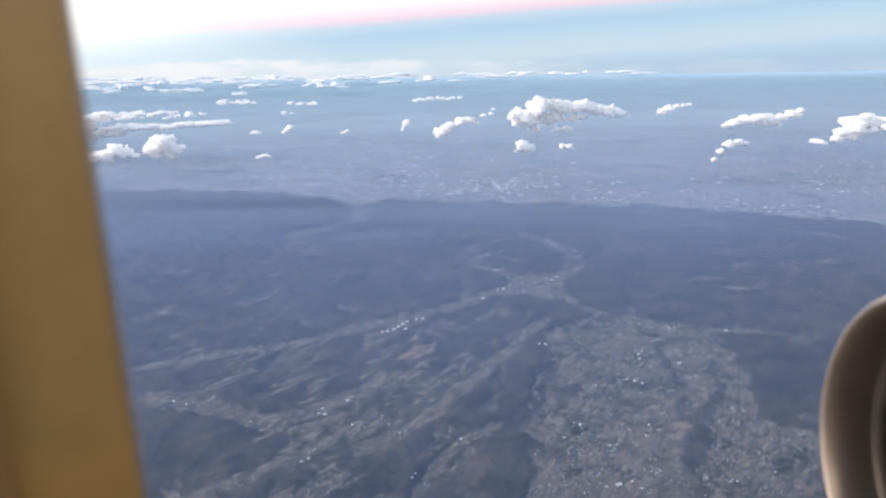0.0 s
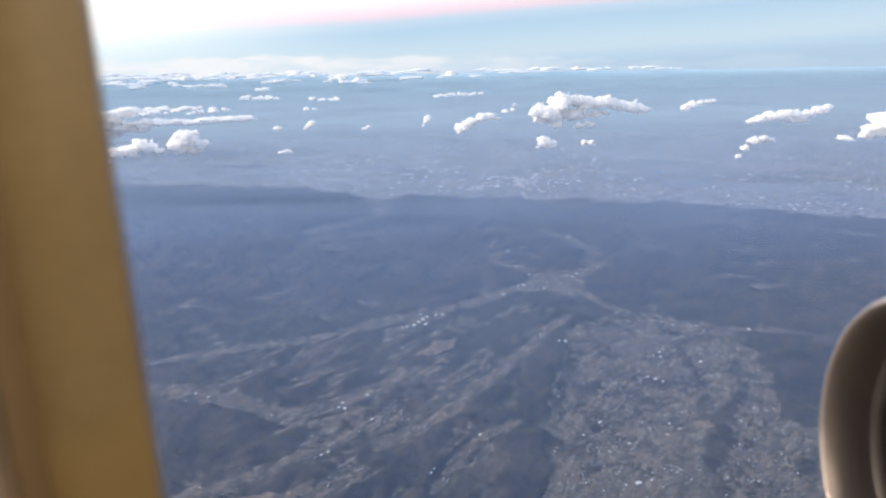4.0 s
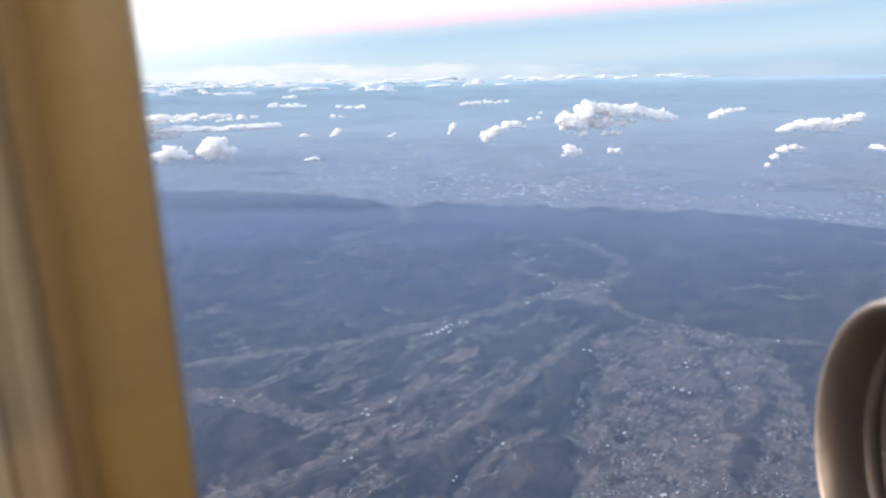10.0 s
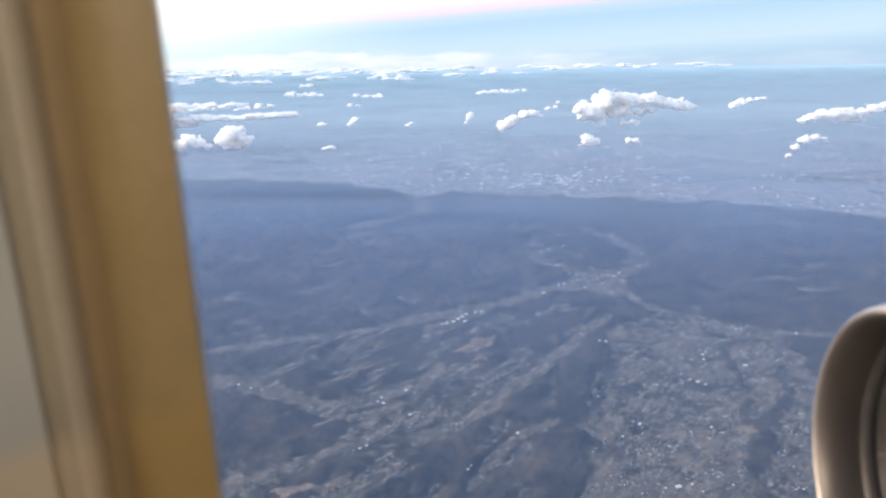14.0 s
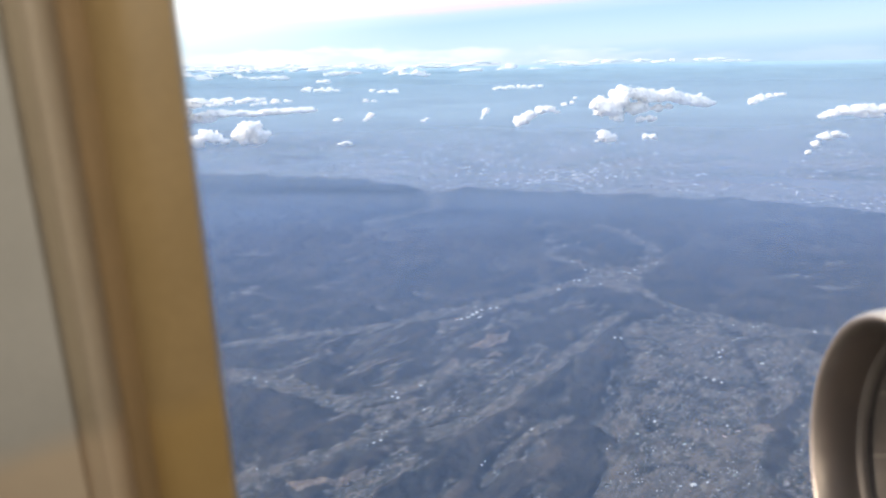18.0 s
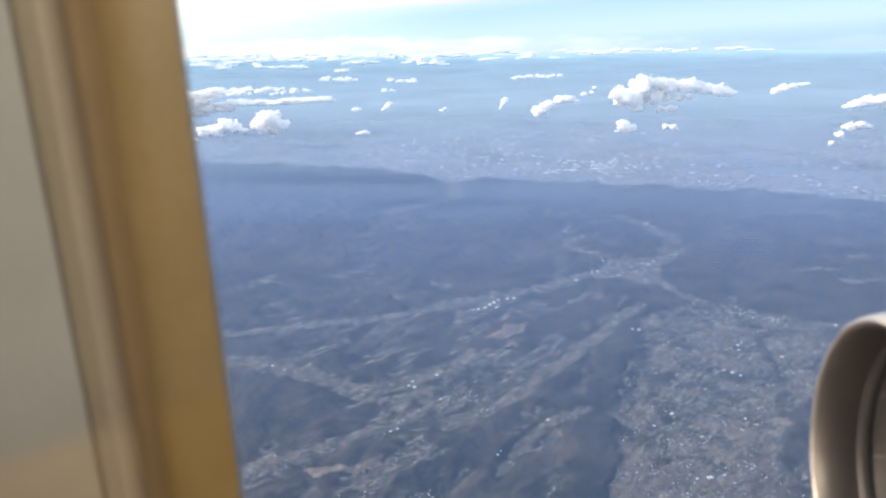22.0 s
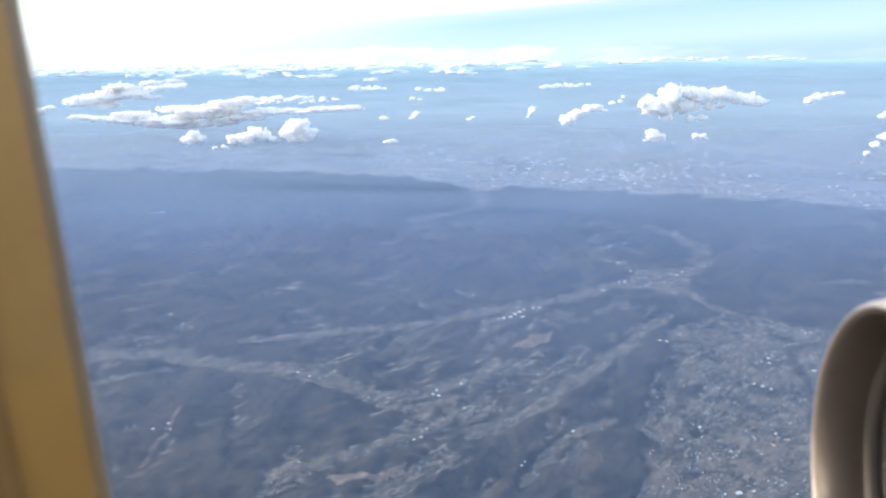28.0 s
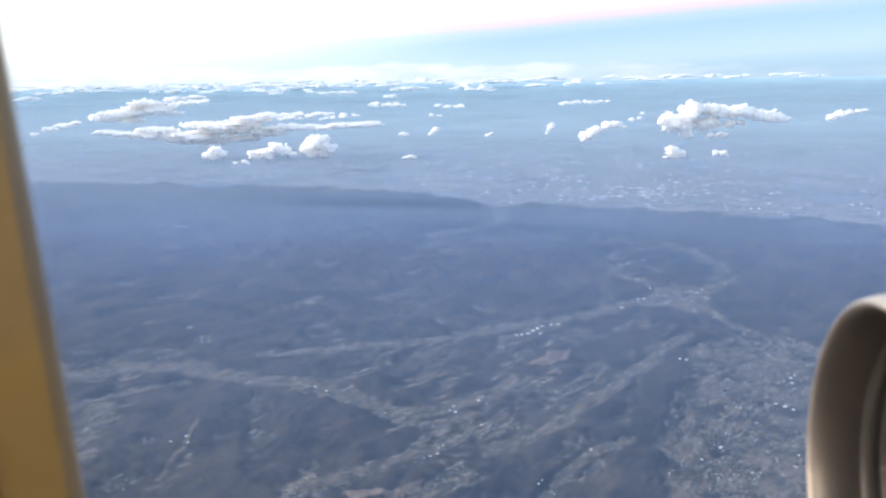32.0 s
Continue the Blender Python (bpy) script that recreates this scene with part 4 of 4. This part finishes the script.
building(19, 298, 1.12, 0.55, 0.35, 12, WHITE_ROOF, HALL)
building(11, 286, 1.36, 0.60, 0.42, 12, WHITE_ROOF, HALL)
building(50, 322, 1.61, 0.50, 0.35, 15, WHITE_ROOF, HALL)
building(94, 352, 0.99, 0.60, 0.35, 0, WHITE_ROOF, HALL)
building(68, 352, 0.99, 0.60, 0.35, 0, WHITE_ROOF, HALL)
building(-104, 186, 0.81, 0.35, 0.21, 0, WHITE_ROOF, HALL)
building(-101, 190, 0.74, 0.40, 0.21, 30, WHITE_ROOF, HALL)
building(-99, 187, 0.56, 0.30, 0.21, 30, WHITE_ROOF, HALL)


# ---- engine beside the window ----
E_POS, E_TURN = Vector((1.654, 2.405, 108.406)), -5.57
engine = tagged(new("jet_engine"), "grey jet engine with a worn bare-metal intake lip", "jet engine")
engine.matrix_world = pose(*E_POS, 0, 0, E_TURN)


def lathe(name, profile, mat, parent, label="", a0=0.0, a1=360.0, steps=128):
    """Turns (set-back, radius) pairs about the engine's axis, which runs along +x from the lip."""
    closed = a1 - a0 >= 360
    n = steps if closed else steps + 1
    v = [(a, r * math.cos(radians(a0 + (a1 - a0) * k / steps)), r * math.sin(radians(a0 + (a1 - a0) * k / steps))) for k in range(n) for a, r in profile]
    m = len(profile)
    f = [(k * m + j, k * m + j + 1, (k + 1) % n * m + j + 1, (k + 1) % n * m + j) for k in range(steps) for j in range(m - 1)]
    return link_mesh(name, v, f, mat, parent, label, smooth=True)


lip = []
for k in range(25):
    a = math.pi * k / 24
    lip.append((0.192 - 0.192 * math.sin(a) ** 0.8, 0.6285 + 0.0396 * math.cos(a)))
lathe("intake_lip", [(0.36, 0.684)] + lip, LIP_METAL, engine, "bare metal lip with a warm sheen, shade painted in towards the throat")
lathe("cowl", [(0.362, 0.686), (0.7, 0.70), (1.4, 0.71), (2.2, 0.68), (2.6, 0.62), (2.6, 0.58), (2.2, 0.60), (1.0, 0.585)], COWL_PAINT, engine, "grey painted outer cowl")
lathe("inner_lip", [(0.1925, 0.5885), (0.194, 0.586), (0.228, 0.580), (0.236, 0.585)], LINER, engine, "paler flange ring")
lathe("intake_ring", [(0.236, 0.585), (0.240, 0.583), (0.256, 0.582), (0.262, 0.584)], DARK_SEAM, engine, "dark ring behind the lip")
for k in range(12):
    lathe("liner_panel", [(0.262, 0.584), (0.266, 0.579), (0.66, 0.560), (0.664, 0.570)], LINER_DARK, engine, "", 30 * k + 8.6, 30 * k + 37.4, 10)
    lathe("panel_strip", [(0.261, 0.582), (0.266, 0.576), (0.66, 0.557), (0.664, 0.567)], LINER, engine, "", 30 * k + 7.45, 30 * k + 8.55, 2)
lathe("fan_case", [(0.664, 0.570), (0.668, 0.561), (0.98, 0.56)], DARK_SEAM, engine, "dark fan case")
lathe("spinner", [(0.52, 0.001), (0.56, 0.05), (0.66, 0.11), (0.80, 0.17), (0.84, 0.175)], SPINNER, engine, "dark cone", steps=48)
bv = []
for j in range(9):
    r = 0.17 + (0.54 - 0.17) * j / 8
    tw = radians(25 + 38 * j / 8)
    for side in (-1, 1):
        for e in (-0.003, 0.003):
            cw = 0.055 + 0.03 * j / 8
            bv.append((0.80 + side * cw * math.cos(tw) + e * math.sin(tw), side * cw * math.sin(tw) - e * math.cos(tw), r))
bf = []
for j in range(8):
    o, p = 4 * j, 4 * j + 4
    bf += [(o, o + 1, p + 1, p), (o + 2, p + 2, p + 3, o + 3), (o, p, p + 2, o + 2), (o + 1, o + 3, p + 3, p + 1)]
bf += [(0, 2, 3, 1), (32, 33, 35, 34)]
blade0 = link_mesh("fan_blade", bv, bf, BLADE, engine)
for k in range(1, 24):
    b = blade0.copy()
    scene.collection.objects.link(b)
    b.matrix_basis = Matrix.Rotation(2 * math.pi * k / 24, 4, "X")
# a bright nick on the lip's upper curve
nick = lathe("scratch", [(0.040, 0.662), (0.022, 0.654), (0.010, 0.646), (0.002, 0.636)], SCRATCH, engine, "short bright scratch", 48.0, 48.7, 2)


# ---- cabin: window surround and the walls that close it ----
Z0, Z1 = 108.45, 111.4


def strip(name, plan, mat, parent, z0, z1, label="", round_=True):
    """An upright moulding: a plan outline (closed) drawn up from z0 to z1."""
    n = len(plan)
    v = [(x, y, z) for z in (z0, z1) for x, y in plan]
    f = [(k, (k + 1) % n, n + (k + 1) % n, n + k) for k in range(n)] + [tuple(range(n))[::-1], tuple(range(n, 2 * n))]
    ob = link_mesh(name, v, f, mat, parent, label)
    ob.data.polygons.foreach_set("use_smooth", [len(p.vertices) == 4 for p in ob.data.polygons])
    ob.data.set_sharp_from_angle(angle=radians(40))
    return ob


def curved(p0, p1, bulge, n=10):
    """A gently bowed run from p0 to p1 in the plan; bulge is towards the cabin."""
    return [(p0[0] + (p1[0] - p0[0]) * k / n, p0[1] + (p1[1] - p0[1]) * k / n - bulge * math.sin(math.pi * k / n)) for k in range(n + 1)]


def rounded(p0, p1, n=18):
    """A run from p0 to p1 in the plan: gently swelling, then falling away into the groove at p1."""
    return [(p0[0] + (p1[0] - p0[0]) * k / n, p0[1] + (p1[1] - p0[1]) * (k / n) ** 4 - 0.022 * math.sin(math.pi * k / n)) for k in range(n + 1)]


surround = tagged(new("window_surround"), "amber-brown plastic window surround with a beige moulding", "window frame", kind="structure")
LEAN_IN = Matrix.Translation((-0.547, 0, 109.6)) @ pose(0, 0, 0, 0, 1.0, 0).inverted() @ Matrix.Translation((0.547, 0, -109.6))
surround.matrix_world = LEAN_IN
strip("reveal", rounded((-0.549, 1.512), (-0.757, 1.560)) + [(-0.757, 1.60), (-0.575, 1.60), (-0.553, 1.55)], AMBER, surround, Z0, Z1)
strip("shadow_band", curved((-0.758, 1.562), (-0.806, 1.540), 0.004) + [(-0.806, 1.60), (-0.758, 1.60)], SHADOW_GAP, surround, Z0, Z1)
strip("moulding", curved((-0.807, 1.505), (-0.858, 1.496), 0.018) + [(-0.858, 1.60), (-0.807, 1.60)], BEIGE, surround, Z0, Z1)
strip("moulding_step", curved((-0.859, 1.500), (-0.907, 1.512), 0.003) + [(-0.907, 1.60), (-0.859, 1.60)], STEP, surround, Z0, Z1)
side_panel = tagged(part("side_panel", block(-3.2, -0.908, 1.494, 1.60, Z0, Z1), PANEL), "plain grey-beige cabin side panel, warm light painted lower down", "wall panel", kind="structure")
side_panel.matrix_world = LEAN_IN

tagged(part("wall_east", block(1.75, 1.85, 1.5, 1.54, Z0, Z1), CABIN), "beige cabin lining beside the window", "wall", kind="structure")
tagged(part("wall_under_window", block(-0.549, 1.75, 1.5, 1.54, Z0 - 0.3, 108.62), CABIN), "beige cabin lining under the window", "wall", kind="structure")
tagged(part("wall_over_window", block(-0.549, 1.75, 1.5, 1.6, 110.7, Z1), CABIN), "beige cabin lining over the window", "wall", kind="structure")
tagged(part("wall_rear", block(-3.2, 1.85, -2.1, -2.0, Z0, Z1), CABIN), "beige cabin lining", "wall", kind="structure")
tagged(part("wall_fore", block(-3.3, -3.2, -2.1, 1.6, Z0, Z1), CABIN), "beige cabin bulkhead", "wall", kind="structure")
tagged(part("wall_aft", block(1.85, 1.95, -2.1, 1.53, Z0, Z1), CABIN), "beige cabin bulkhead", "wall", kind="structure")
tagged(part("floor", block(-3.3, 1.95, -2.1, 1.54, Z0 - 0.1, Z0), CARPET), "dark carpeted cabin floor", "floor", kind="structure")
tagged(part("ceiling", block(-3.3, 1.95, -2.1, 1.6, Z1, Z1 + 0.1), CABIN), "beige cabin ceiling", "ceiling", kind="structure")


def pane_material():
    m, nt, b = material("window_acrylic", 0.05)
    clear, gloss, mix, fres = (nt.nodes.new(k) for k in ("ShaderNodeBsdfTransparent", "ShaderNodeBsdfGlossy", "ShaderNodeMixShader", "ShaderNodeFresnel"))
    gloss.inputs["Roughness"].default_value, fres.inputs["IOR"].default_value = 0.08, 1.3
    nt.links.new(fres.outputs[0], mix.inputs[0])
    nt.links.new(clear.outputs[0], mix.inputs[1])
    nt.links.new(gloss.outputs[0], mix.inputs[2])
    nt.links.new(mix.outputs[0], nt.nodes["Material Output"].inputs[0])
    return m


window_1 = tagged(new("window_1"), "clear acrylic cabin window pane in its surround", "window", kind="structure")
part("pane", block(-0.60, 1.60, 1.604, 1.612, 108.6, 110.72), pane_material(), window_1)
